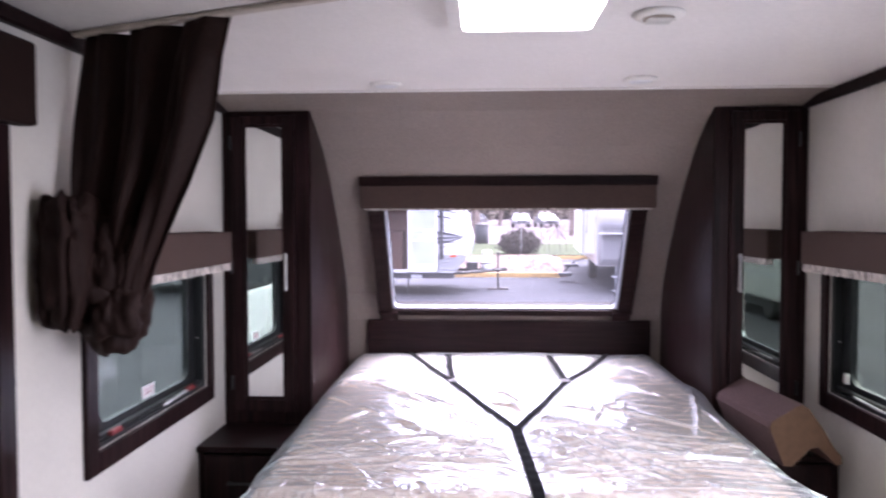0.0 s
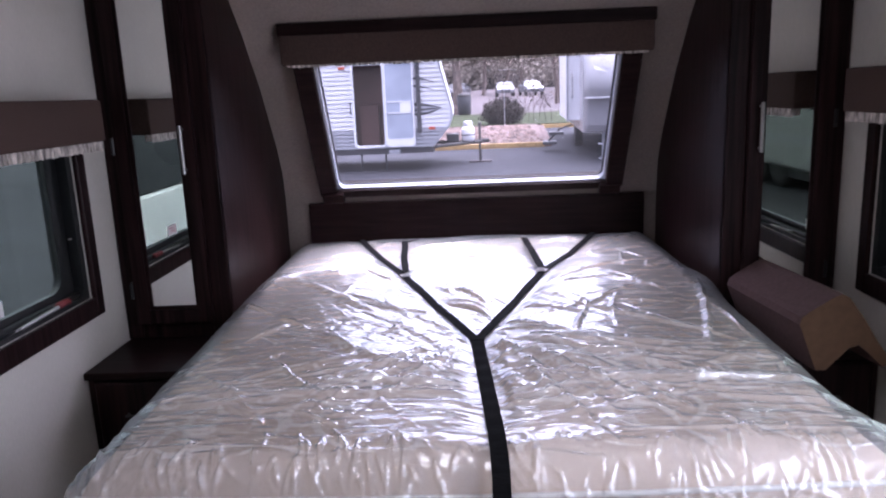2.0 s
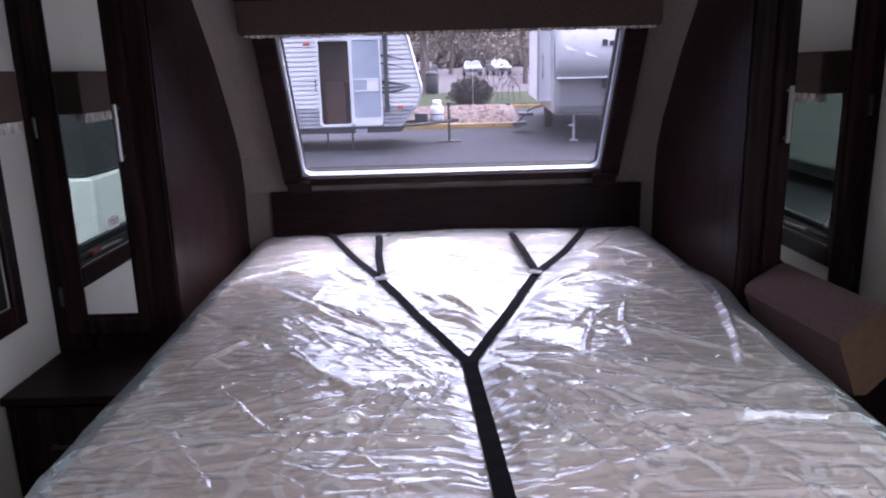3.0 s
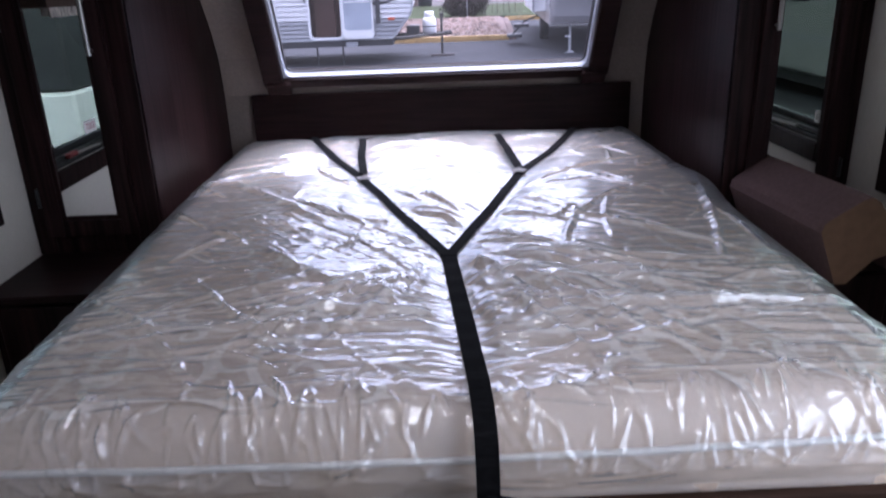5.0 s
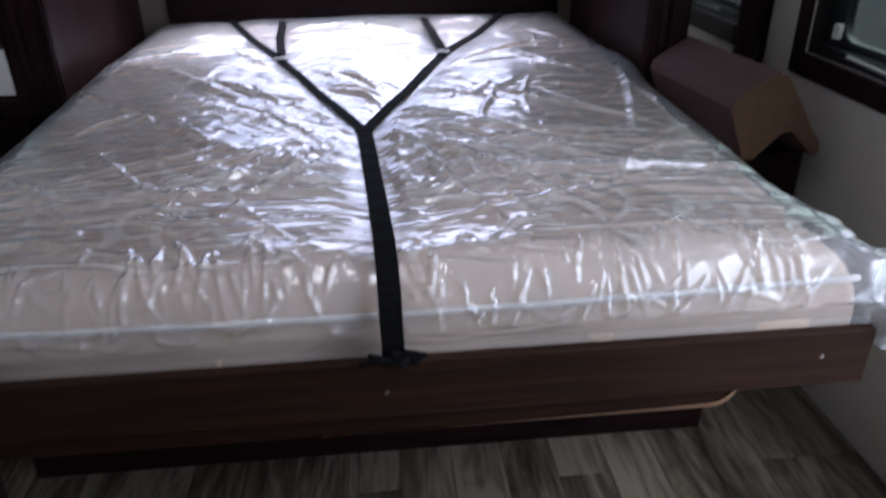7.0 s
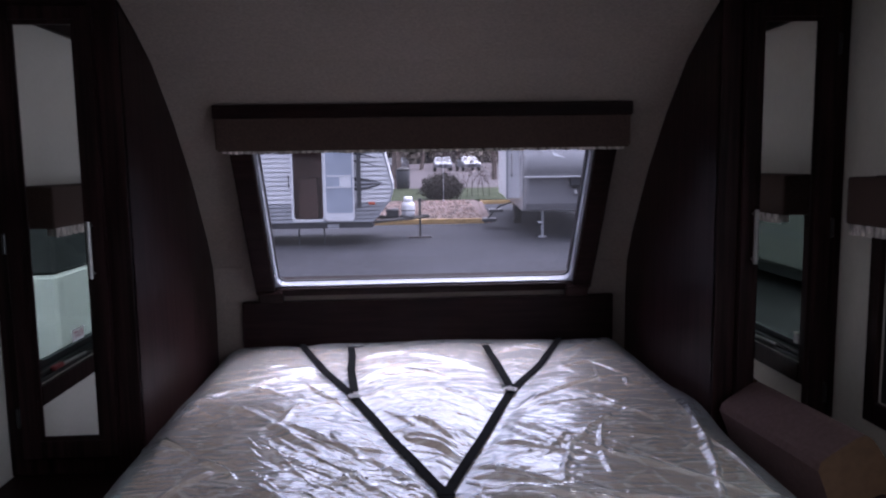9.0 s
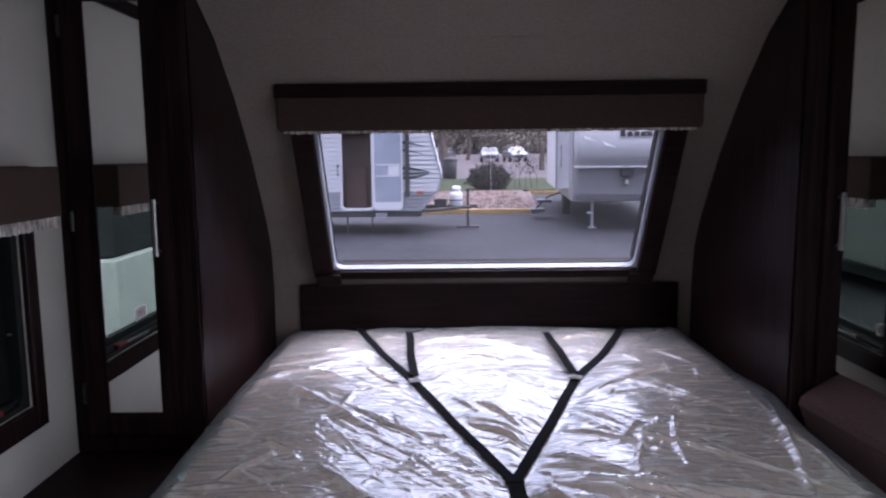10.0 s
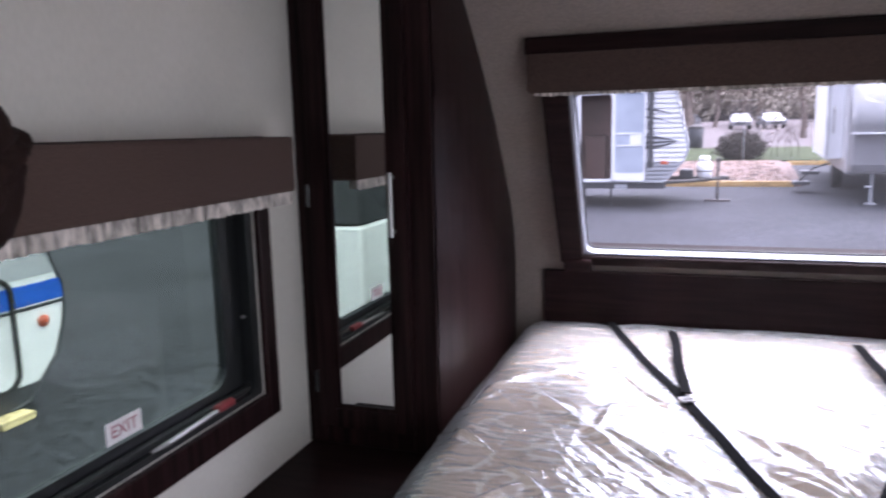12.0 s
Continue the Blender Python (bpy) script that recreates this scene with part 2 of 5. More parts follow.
def box(bm, x0, x1, y0, y1, z0, z1, bevel=0.0, seg=1):
    r = bmesh.ops.create_cube(bm, size=1.0)
    vs = r["verts"]
    for v in vs:
        v.co = Vector(((x0 + x1) / 2 + v.co.x * (x1 - x0), (y0 + y1) / 2 + v.co.y * (y1 - y0), (z0 + z1) / 2 + v.co.z * (z1 - z0)))
    if bevel:
        es = list({e for v in vs for e in v.link_edges})
        bmesh.ops.bevel(bm, geom=es, offset=bevel, segments=seg, affect="EDGES", profile=0.6)
    return bm


def boxed(*a, **k):
    return box(bmesh.new(), *a, **k)


def extrude(bm, pts, axis, a, b):
    """A prism of the outline pts (two coordinates each) between a and b along an axis."""
    def co(p, t):
        if axis == "x":
            return (t, p[0], p[1])
        if axis == "y":
            return (p[0], t, p[1])
        return (p[0], p[1], t)
    v0 = [bm.verts.new(co(p, a)) for p in pts]
    v1 = [bm.verts.new(co(p, b)) for p in pts]
    n = len(pts)
    bm.faces.new(v0[::-1])
    bm.faces.new(v1)
    for i in range(n):
        bm.faces.new((v0[i], v0[(i + 1) % n], v1[(i + 1) % n], v1[i]))
    bmesh.ops.recalc_face_normals(bm, faces=bm.faces[:])
    return bm


def tube(bm, pts, r, sides=8, flat=1.0):
    """A round bar along the points."""
    rings = []
    for i, p in enumerate(pts):
        p = Vector(p)
        d = (Vector(pts[min(i + 1, len(pts) - 1)]) - Vector(pts[max(i - 1, 0)])).normalized()
        s = d.cross(Vector((0, 0, 1)))
        s = s.normalized() if s.length > 0.01 else Vector((1, 0, 0))
        u = s.cross(d).normalized()
        rr = r[i] if isinstance(r, (list, tuple)) else r
        rings.append([bm.verts.new(p + s * (rr * math.cos(k * 2 * math.pi / sides)) + u * (rr * flat * math.sin(k * 2 * math.pi / sides))) for k in range(sides)])
    for a, b in zip(rings, rings[1:]):
        for k in range(sides):
            bm.faces.new((a[k], a[(k + 1) % sides], b[(k + 1) % sides], b[k]))
    bm.faces.new(rings[0][::-1])
    bm.faces.new(rings[-1])
    bmesh.ops.recalc_face_normals(bm, faces=bm.faces[:])
    return bm


def lathe(bm, profile, centre, sides=24):
    rings = []
    for r, z in profile:
        rings.append([bm.verts.new((centre[0] + r * math.cos(k * 2 * math.pi / sides), centre[1] + r * math.sin(k * 2 * math.pi / sides), centre[2] + z)) for k in range(sides)])
    for a, b in zip(rings, rings[1:]):
        for k in range(sides):
            bm.faces.new((a[k], a[(k + 1) % sides], b[(k + 1) % sides], b[k]))
    bm.faces.new(rings[0][::-1])
    bm.faces.new(rings[-1])
    bmesh.ops.recalc_face_normals(bm, faces=bm.faces[:])
    return bm


def rounded(x0, x1, y0, y1, r, n=5):
    """The outline of a rectangle with round corners."""
    out = []
    for cx, cy, a in ((x1 - r, y1 - r, 0), (x0 + r, y1 - r, 90), (x0 + r, y0 + r, 180), (x1 - r, y0 + r, 270)):
        for i in range(n + 1):
            t = radians(a + 90 * i / n)
            out.append((cx + r * math.cos(t), cy + r * math.sin(t)))
    return out


def ring(bm, outer, inner, axis, a, b):
    """A frame between two outlines with the same number of points, from a to b along an axis."""
    def co(p, t):
        if axis == "x":
            return (t, p[0], p[1])
        if axis == "y":
            return (p[0], t, p[1])
        return (p[0], p[1], t)
    q = [[bm.verts.new(co(p, t)) for p in o] for o, t in ((outer, a), (inner, a), (inner, b), (outer, b))]
    n = len(outer)
    for j in range(4):
        for i in range(n):
            bm.faces.new((q[j][i], q[j][(i + 1) % n], q[(j + 1) % 4][(i + 1) % n], q[(j + 1) % 4][i]))
    bmesh.ops.recalc_face_normals(bm, faces=bm.faces[:])
    return bm


# ---- the room ----
XL, XR, XC = -1.05, 1.31, 0.13
TOP = 1.982
BACK = -2.6
PROFILE = [(3.975, -0.05), (3.975, 0.98), (3.955, 1.12), (3.90, 1.23), (3.72, 1.48), (3.55, 1.666), (3.375, 1.822), (3.25, 1.895), (3.15, 1.945), (3.02, 1.972), (2.88, TOP)]


def profile_y(z):
    for (ya, za), (yb, zb) in zip(PROFILE, PROFILE[1:]):
        if za <= z <= zb:
            return ya + (yb - ya) * (z - za) / (zb - za)
    return PROFILE[-1][0]


def cut_profile(z0, z1):
    return [(profile_y(z0), z0)] + [p for p in PROFILE if z0 < p[1] < z1] + [(profile_y(z1), z1)]


def shell(bm, pts, x0, x1, thick=0.06):
    """A bent wall of a thickness over a stretch of x."""
    out = []
    for i, p in enumerate(pts):
        a, b = Vector(pts[max(i - 1, 0)]), Vector(pts[min(i + 1, len(pts) - 1)])
        d = (b - a).normalized()
        out.append((p[0] + d.y * thick, p[1] - d.x * thick))
    return extrude(bm, pts + out[::-1], "x", x0, x1)


bm = bmesh.new()
shell(bm, cut_profile(-0.05, TOP), XL - 0.06, -0.46)
shell(bm, cut_profile(-0.05, TOP), 0.73, XR + 0.06)
shell(bm, cut_profile(-0.05, 1.05), -0.46, 0.73)
shell(bm, cut_profile(1.60, TOP), -0.46, 0.73)
tagged(part("wall_front", bm, FRONT), "sloped front wall in woven taupe wallpaper", "wall", kind="structure")


def side_wall(x0, x1, holes):
    """A wall along y with rectangular holes (y0, y1, z0, z1)."""
    bm = bmesh.new()
    y = BACK
    for a, b, c, d in holes:
        box(bm, x0, x1, y, a, -0.05, TOP + 0.03)
        box(bm, x0, x1, a, b, -0.05, c)
        box(bm, x0, x1, a, b, d, TOP + 0.03)
        y = b
    box(bm, x0, x1, y, 4.02, -0.05, TOP + 0.03)
    return bm


tagged(part("wall_left", side_wall(XL - 0.06, XL, [(0.95, 1.70, 0.0, 1.70), (2.11, 2.93, 0.86, 1.42)]), WALL), "cream textured wallpaper side wall", "wall", kind="structure")
tagged(part("wall_right", side_wall(XR, XR + 0.06, [(1.05, 1.86, 0.0, 1.84), (2.11, 2.93, 0.86, 1.42)]), WALL), "cream textured wallpaper side wall", "wall", kind="structure")
tagged(part("wall_back", boxed(XL - 0.06, XR + 0.06, BACK - 0.06, BACK, -0.05, TOP + 0.03), WALL), "plain cream back wall", "wall", kind="structure")
tagged(part("ceiling", boxed(XL - 0.06, XR + 0.06, BACK - 0.06, 2.88, TOP, TOP + 0.05), CEIL), "white smooth ceiling panel", "ceiling", kind="structure")
floor = tagged(part("floor", boxed(XL - 0.06, XR + 0.06, BACK - 0.06, 4.02, -0.05, -0.006), PLANK), "grey-brown wood plank floor", "floor", kind="structure")

# dark cove between the side walls and the ceiling
for x0, x1 in ((XL, XL + 0.028), (XR - 0.028, XR)):
    tagged(part("trim", boxed(x0, x1, BACK, 3.13, TOP - 0.042, TOP - 0.002, bevel=0.006), WOODH), "dark wooden cove moulding under the ceiling", "trim", "cove mouldings", kind="structure")
tagged(part("trim", boxed(-1.02, 1.28, 2.862, 2.884, TOP - 0.006, TOP - 0.001, bevel=0.002), CEIL), "thin white seam strip on the ceiling", "trim", kind="structure")


# ---- side windows ----
def side_window(name, x, s, label, detail):
    """A window in a side wall at x; s: +1 where the room lies towards larger x."""
    w = thing(name, label, "window", at=(x, 2.52, 0.8), kind="structure")
    bm = bmesh.new()
    for a, b, c, d in ((2.05, 2.11, 0.80, 1.46), (2.93, 2.976, 0.80, 1.46), (2.11, 2.93, 0.80, 0.86), (2.11, 2.93, 1.40, 1.46)):
        box(bm, min(x, x + s * 0.016), max(x, x + s * 0.016), a, b, c, d, bevel=0.003)
    part("window_frame", bm, WOOD, w, "dark wooden casing")
    n = 6
    bm = ring(bmesh.new(), rounded(2.106, 2.934, 0.855, 1.424, 0.002, n), rounded(2.135, 2.905, 0.874, 1.395, 0.03, n), "x", x - s * 0.06, x - s * 0.004)
    part("sash_frame", bm, BLACK, w, "black metal window frame")
    bm = ring(bmesh.new(), rounded(2.12, 2.92, 0.87, 1.41, 0.03, n), rounded(2.20, 2.845, 0.908, 1.345, 0.05, n), "x", x - s * 0.058, x - s * 0.036)
    part("glass_border", bm, BLACK, w, "black frit border of the pane")
    g = part("pane", extrude(bmesh.new(), rounded(2.19, 2.855, 0.898, 1.355, 0.05, n), "x", x - s * 0.050, x - s * 0.046), TINTED if detail == "left" else TINTED_DIM, w, "green-grey tinted glass")
    part("bottom_track", boxed(min(x - s * 0.034, x - s * 0.012), max(x - s * 0.034, x - s * 0.012), 2.14, 2.90, 0.875, 0.889, bevel=0.003), BLACK, w, "black lower sash track")
    bm = bmesh.new()
    tube(bm, [(x - s * 0.012, 2.56, 0.872), (x - s * 0.004, 2.60, 0.877), (x - s * 0.004, 2.76, 0.882)], 0.0055, 6)
    part("latch_bar", bm, STEEL, w, "thin silver latch bar")
    part("bolt", lathe(bmesh.new(), [(0.004, 0), (0.006, 0.002), (0.004, 0.006)], (x - s * 0.02, 2.895, 1.05), 8), STEEL, w)
    part("bolt", lathe(bmesh.new(), [(0.004, 0), (0.006, 0.002), (0.004, 0.006)], (x - s * 0.02, 2.895, 1.37), 8), STEEL, w)
    if detail == "left":
        for y in (2.785, 2.235):
            bm = boxed(min(x - s * 0.016, x + s * 0.004), max(x - s * 0.016, x + s * 0.004), y - 0.03, y + 0.03, 0.876, 0.892, bevel=0.004)
            part("release_tab", bm, RED, w, "red plastic release tab")
    else:
        bm = boxed(x + 0.035, x + 0.06, 2.235, 2.262, 0.93, 1.36, bevel=0.003)
        part("sash_bar", bm, STEEL, w, "grey metal sash bar")
        bm = ring(bmesh.new(), rounded(2.838, 2.862, 0.908, 0.945, 0.004, 2), rounded(2.845, 2.855, 0.915, 0.937, 0.003, 2), "x", x + 0.018, x + 0.03)
        part("catch", bm, WHITEP, w, "small white catch")
    return w


win_l = side_window("window_1", XL, 1, "tinted emergency exit window in dark wooden casing", "left")
win_r = side_window("window_2", XR, -1, "tinted sliding window in dark wooden casing", "right")


def lettering(name, text, size, m, mat, parent, label):
    """Writing as a thin mesh at the pose m."""
    cu = bpy.data.curves.new(name, "FONT")
    cu.body, cu.size, cu.align_x, cu.align_y, cu.extrude = text, size, "CENTER", "CENTER", 0.0004
    tmp = bpy.data.objects.new("tmp", cu)
    me = bpy.data.meshes.new_from_object(tmp)
    bpy.data.objects.remove(tmp)
    me.transform(m)
    me.materials.clear()
    me.materials.append(mat)
    ob = new(name, me)
    ob.parent = parent
    top, off = parent, Vector((0, 0, 0))
    while top is not None:
        off += top.location
        top = top.parent
    ob.location = -off
    ob["label"] = label
    return ob


STICK = material("sticker_white", (0.85, 0.83, 0.83), 0.5, spread=0.03)
INK = material("sticker_ink", (0.42, 0.14, 0.18), 0.6, spread=0.03)
sticker = thing("exit_sticker", "small white EXIT sticker on the tinted pane", "sticker", at=(XL - 0.045, 2.52, 0.95))
part("backing", boxed(XL - 0.0455, XL - 0.0448, 2.490, 2.580, 0.911, 0.953), STICK, sticker)
lettering("lettering", "EXIT", 0.033, Matrix.Translation((XL - 0.0442, 2.535, 0.932)) @ Euler((radians(90), 0, radians(90))).to_matrix().to_4x4(), INK, sticker, "dark red letters")


# ---- valances over the windows ----
def fringe(bm, p, q, z0, z1, wide, side):
    """A gathered strip of shade cloth between two points of the plan."""
    p, q = Vector((*p, 0)), Vector((*q, 0))
    d = q - p
    n = int(d.length / 0.006)
    s = Vector((-d.y, d.x, 0)).normalized() * side
    rnd = random.Random(5)
    rows = []
    for i in range(n + 1):
        o = wide * (0.5 + 0.5 * math.sin(i * 2.1 + rnd.random())) + 0.002 * rnd.random()
        b = p + d * (i / n) + s * o
        rows.append((bm.verts.new((b.x, b.y, z1)), bm.verts.new((b.x, b.y, z0 + 0.004 * rnd.random()))))
    for a, b in zip(rows, rows[1:]):
        bm.faces.new((a[0], b[0], b[1], a[1]))
    box(bm, min(p.x, q.x, p.x - s.x * 0.02, q.x - s.x * 0.02), max(p.x, q.x, p.x - s.x * 0.02, q.x - s.x * 0.02), min(p.y, q.y, p.y - s.y * 0.02, q.y - s.y * 0.02), max(p.y, q.y, p.y - s.y * 0.02, q.y - s.y * 0.02), z0 + 0.006, z1)
    return bm


for x0, x1, xf, s, lab in ((XL + 0.001, -0.95, -0.958, -1, "brown fabric box valance over the exit window"), (1.21, XR - 0.001, 1.218, 1, "brown fabric box valance over the side window")):
    v = thing("valance", lab, "valance", "window valances", at=(x0, 2.45, 1.335))
    part("box", boxed(x0, x1, 1.96, 2.958, 1.336, 1.458, bevel=0.007, seg=2), FABRIC, v)
    part("shade_trim", fringe(bmesh.new(), (xf, 1.97), (xf, 2.945), 1.308, 1.337, 0.004, s), SHADE, v, "pale streaked pleated shade edge")
v = thing("valance", "wide brown fabric box valance over the front window", "valance", "window valances", at=(XC, 3.5, 1.555))
bm = extrude(bmesh.new(), [(3.505, 1.556), (3.505, 1.70), (profile_y(1.70) + 0.0, 1.70), (profile_y(1.556) + 0.0, 1.556)], "x", -0.54, 0.81)
bmesh.ops.bevel(bm, geom=bm.edges[:], offset=0.006, segments=2, affect="EDGES")
part("box", bm, FABRIC, v)
part("top_rail", boxed(-0.544, 0.814, 3.498, 3.56, 1.659, 1.703, bevel=0.003), WOODH, v, "nearly black top rail")
part("shade_trim", fringe(bmesh.new(), (-0.52, 3.517), (0.79, 3.517), 1.546, 1.557, 0.004, -1), SHADE, v, "pale streaked pleated shade edge")

# ---- front window, leaning with the wall ----
lean = math.atan2(0.35, 0.56)
FW = Matrix.Translation((XC + 0.006, 3.93, 1.0)) @ Matrix(((1, 0, 0, 0), (0, -math.sin(lean), -math.cos(lean), 0), (0, math.cos(lean), -math.sin(lean), 0), (0, 0, 0, 1))) @ Matrix.Diagonal((1.011, 1, 1, 1))
win_f = thing("window_3", "large front window in dark wooden casing, leaning inward", "window", at=(XC, 3.945, 1.0), kind="structure")


def fpart(name, bm, mat, label=""):
    bm.transform(FW)
    bmesh.ops.recalc_face_normals(bm, faces=bm.faces[:])
    return part(name, bm, mat, win_f, label)


bm = bmesh.new()
box(bm, -0.64, -0.568, 0.03, 0.72, -0.11, 0.018, bevel=0.004)
box(bm, 0.568, 0.64, 0.03, 0.72, -0.11, 0.018, bevel=0.004)
box(bm, -0.568, 0.568, 0.018, 0.0552, -0.037, 0.014, bevel=0.004)
box(bm, -0.568, 0.568, -0.005, 0.018, -0.11, -0.038, bevel=0.004)
box(bm, -0.568, 0.568, 0.669, 0.72, -0.11, 0.014, bevel=0.004)
fpart("window_frame", bm, WOODH, "dark wooden casing")
for u in (-0.585, 0.585):
    fpart("corner_block", boxed(u - 0.045, u + 0.045, 0.0, 0.05, -0.02, 0.03, bevel=0.004), WOODH, "dark wooden corner block")
n = 6
bm = ring(bmesh.new(), rounded(-0.5675, 0.5675, 0.0556, 0.6685, 0.004, n), rounded(-0.558, 0.558, 0.0608, 0.659, 0.03, n), "z", -0.036, -0.002)
fpart("reveal", bm, REVEAL, "white aluminium window reveal")
bm = ring(bmesh.new(), rounded(-0.559, 0.559, 0.059, 0.660, 0.03, n), rounded(-0.554, 0.554, 0.064, 0.655, 0.028, n), "z", -0.035, -0.028)
fpart("gasket", bm, RUBBER, "black rubber gasket")
g = fpart("pane", extrude(bmesh.new(), rounded(-0.556, 0.556, 0.062, 0.657, 0.03, n), "z", -0.033, -0.031), GLASS, "clear front glass")
g.visible_shadow = False

# doors beside and behind the camera
door = thing("door_1", "dark wooden door in a dark frame", "door", at=(XL, 1.32, 0.0), kind="structure")
bm = bmesh.new()
box(bm, XL, XL + 0.018, 1.695, 1.755, 0.0, 1.715, bevel=0.003)
box(bm, XL, XL + 0.018, 0.895, 0.955, 0.0, 1.715, bevel=0.003)
part("door_frame", bm, WOOD, door)
part("pelmet", boxed(XL, XL + 0.055, 0.86, 1.80, 1.716, 1.905, bevel=0.006), CURT, door, "brown fabric header box")
part("leaf", boxed(XL - 0.05, XL - 0.02, 0.955, 1.695, 0.0, 1.70, bevel=0.003), WALL, door, "cream door leaf")
# opening out of view, assumed from the brightness at the right of the bed's foot
door = thing("door_2", "entry doorway standing open to the daylight", "door", at=(XR, 1.46, 0.0), kind="structure")
bm = bmesh.new()
for a, b, c, d in ((1.0, 1.05, 0.0, 1.89), (1.86, 1.91, 0.0, 1.89), (1.05, 1.86, 1.84, 1.89)):
    box(bm, XR - 0.014, XR, a, b, c, d, bevel=0.003)
part("door_frame", bm, WHITEP, door)
part("leaf", boxed(XR + 0.065, XR + 0.105, 0.25, 1.03, 0.0, 1.84, bevel=0.01), WHITEP, door, "white door leaf folded back outside")


# ---- wardrobes beside the bed ----
def mir(x, flip):
    return 2 * XC - x if flip else x


def wardrobe(flip, label):
    """Corner wardrobe with a mirrored door; its inner side follows the front wall."""
    def fx(bm):
        if flip:
            for v in bm.verts:
                v.co.x = 2 * XC - v.co.x
            bmesh.ops.reverse_faces(bm, faces=bm.faces[:])
        return bm
    w = thing("wardrobe", label, "wardrobe", "wardrobes beside the bed", at=(mir(-0.87, flip), 3.4, 0.655))
    edge = [(profile_y(z) + 0.008, z) for z in (0.60, 0.98, 1.12, 1.18, 1.23, 1.35, 1.48, 1.58, 1.666, 1.75, 1.822, 1.86, 1.895, 1.925, 1.945, 1.955)]
    bm = extrude(bmesh.new(), [(3.135, 0.60)] + edge + [(3.135, 1.955)], "x", -0.702, -0.684)
    part("side_panel", fx(bm), WOOD, w, "dark side panel with curved edge")
    bm = bmesh.new()
    box(bm, -1.048, -0.995, 3.13, 3.15, 0.657, 1.955, bevel=0.002)
    box(bm, -0.752, -0.684, 3.13, 3.15, 0.657, 1.955, bevel=0.002)
    box(bm, -0.995, -0.752, 3.13, 3.15, 0.657, 0.73, bevel=0.002)
    box(bm, -0.995, -0.752, 3.13, 3.15, 1.915, 1.955, bevel=0.002)
    part("face_frame", fx(bm), WOOD, w)
    bm = boxed(-1.048, -0.684, 3.118, 3.15, 1.956, 1.974, bevel=0.004)
    part("cornice", fx(bm), WOODH, w)
    d = part("door", fx(door_frame_mesh()), WOOD, w)
    for a, b, c, e, nm in ((-1.003, -0.956, 0.712, 1.93, "stile"), (-0.785, -0.744, 0.712, 1.93, "stile"), (-0.956, -0.785, 0.712, 0.762, "rail"), (-0.956, -0.785, 1.893, 1.93, "rail")):
        part(nm, fx(boxed(a, b, 3.108, 3.1285, c, e, bevel=0.004, seg=2)), WOOD, d)
    bm = boxed(-0.950, -0.791, 3.1165, 3.122, 0.766, 1.889)
    part("mirror", fx(bm), MIRROR, d, "tall narrow mirror")
    bm = bmesh.new()
    for z in (1.228, 1.356):
        tube(bm, [(-0.776, 3.112, z), (-0.776, 3.088, z)], 0.004, 8)
    tube(bm, [(-0.776, 3.086, 1.216), (-0.776, 3.086, 1.368)], 0.0065, 10)
    part("handle", fx(bm), STEEL, d, "brushed nickel bar handle")
    for z in (0.83, 1.31, 1.82):
        bm = boxed(-1.014, -1.004, 3.108, 3.13, z - 0.028, z + 0.028, bevel=0.003)
        part("hinge", fx(bm), BLACK, w, "dark metal hinge")
    return w


def door_frame_mesh():
    """The inner moulding round the mirror."""
    bm = bmesh.new()
    return ring(bm, [(-0.785, 1.893), (-0.956, 1.893), (-0.956, 0.762), (-0.785, 0.762)], [(-0.797, 1.881), (-0.944, 1.881), (-0.944, 0.774), (-0.797, 0.774)], "y", 3.113, 3.1245)


wardrobe(False, "dark espresso wardrobe with narrow mirror beside the bed")
wardrobe(True, "dark espresso wardrobe with narrow mirror behind a cushion")


# ---- nightstands ----
def nightstand(flip, label):
    def fx(bm):
        if flip:
            for v in bm.verts:
                v.co.x = 2 * XC - v.co.x
            bmesh.ops.reverse_faces(bm, faces=bm.faces[:])
        return bm
    s = thing("nightstand", label, "nightstand", "nightstands", at=(mir(-0.87, flip), 3.2, 0))
    part("top", fx(boxed(-1.048, -0.712, 2.815, 3.95, 0.632, 0.655, bevel=0.004, seg=2)), WOODH, s)
    bm = bmesh.new()
    box(bm, -1.044, -1.026, 2.832, 3.95, 0.0, 0.63, bevel=0.002)
    box(bm, -0.732, -0.714, 2.832, 3.95, 0.0, 0.63, bevel=0.002)
    box(bm, -1.026, -0.732, 3.25, 3.268, 0.0, 0.63)
    box(bm, -1.026, -0.732, 2.86, 3.25, 0.30, 0.318)
    part("body", fx(bm), WOOD, s)
    part("drawer_front", fx(boxed(-1.022, -0.736, 2.822, 2.84, 0.40, 0.622, bevel=0.004)), WOOD, s)
    bm = bmesh.new()
    tube(bm, [(-0.93, 2.806, 0.52), (-0.83, 2.806, 0.52)], 0.005, 8)
    for x in (-0.925, -0.835):
        tube(bm, [(x, 2.825, 0.52), (x, 2.806, 0.52)], 0.004, 6)
    part("handle", fx(bm), BLACK, s, "dark bar handle")
    return s


nightstand(False, "dark wooden nightstand built in under the wardrobe")
nightstand(True, "dark wooden nightstand with a cushion on it")

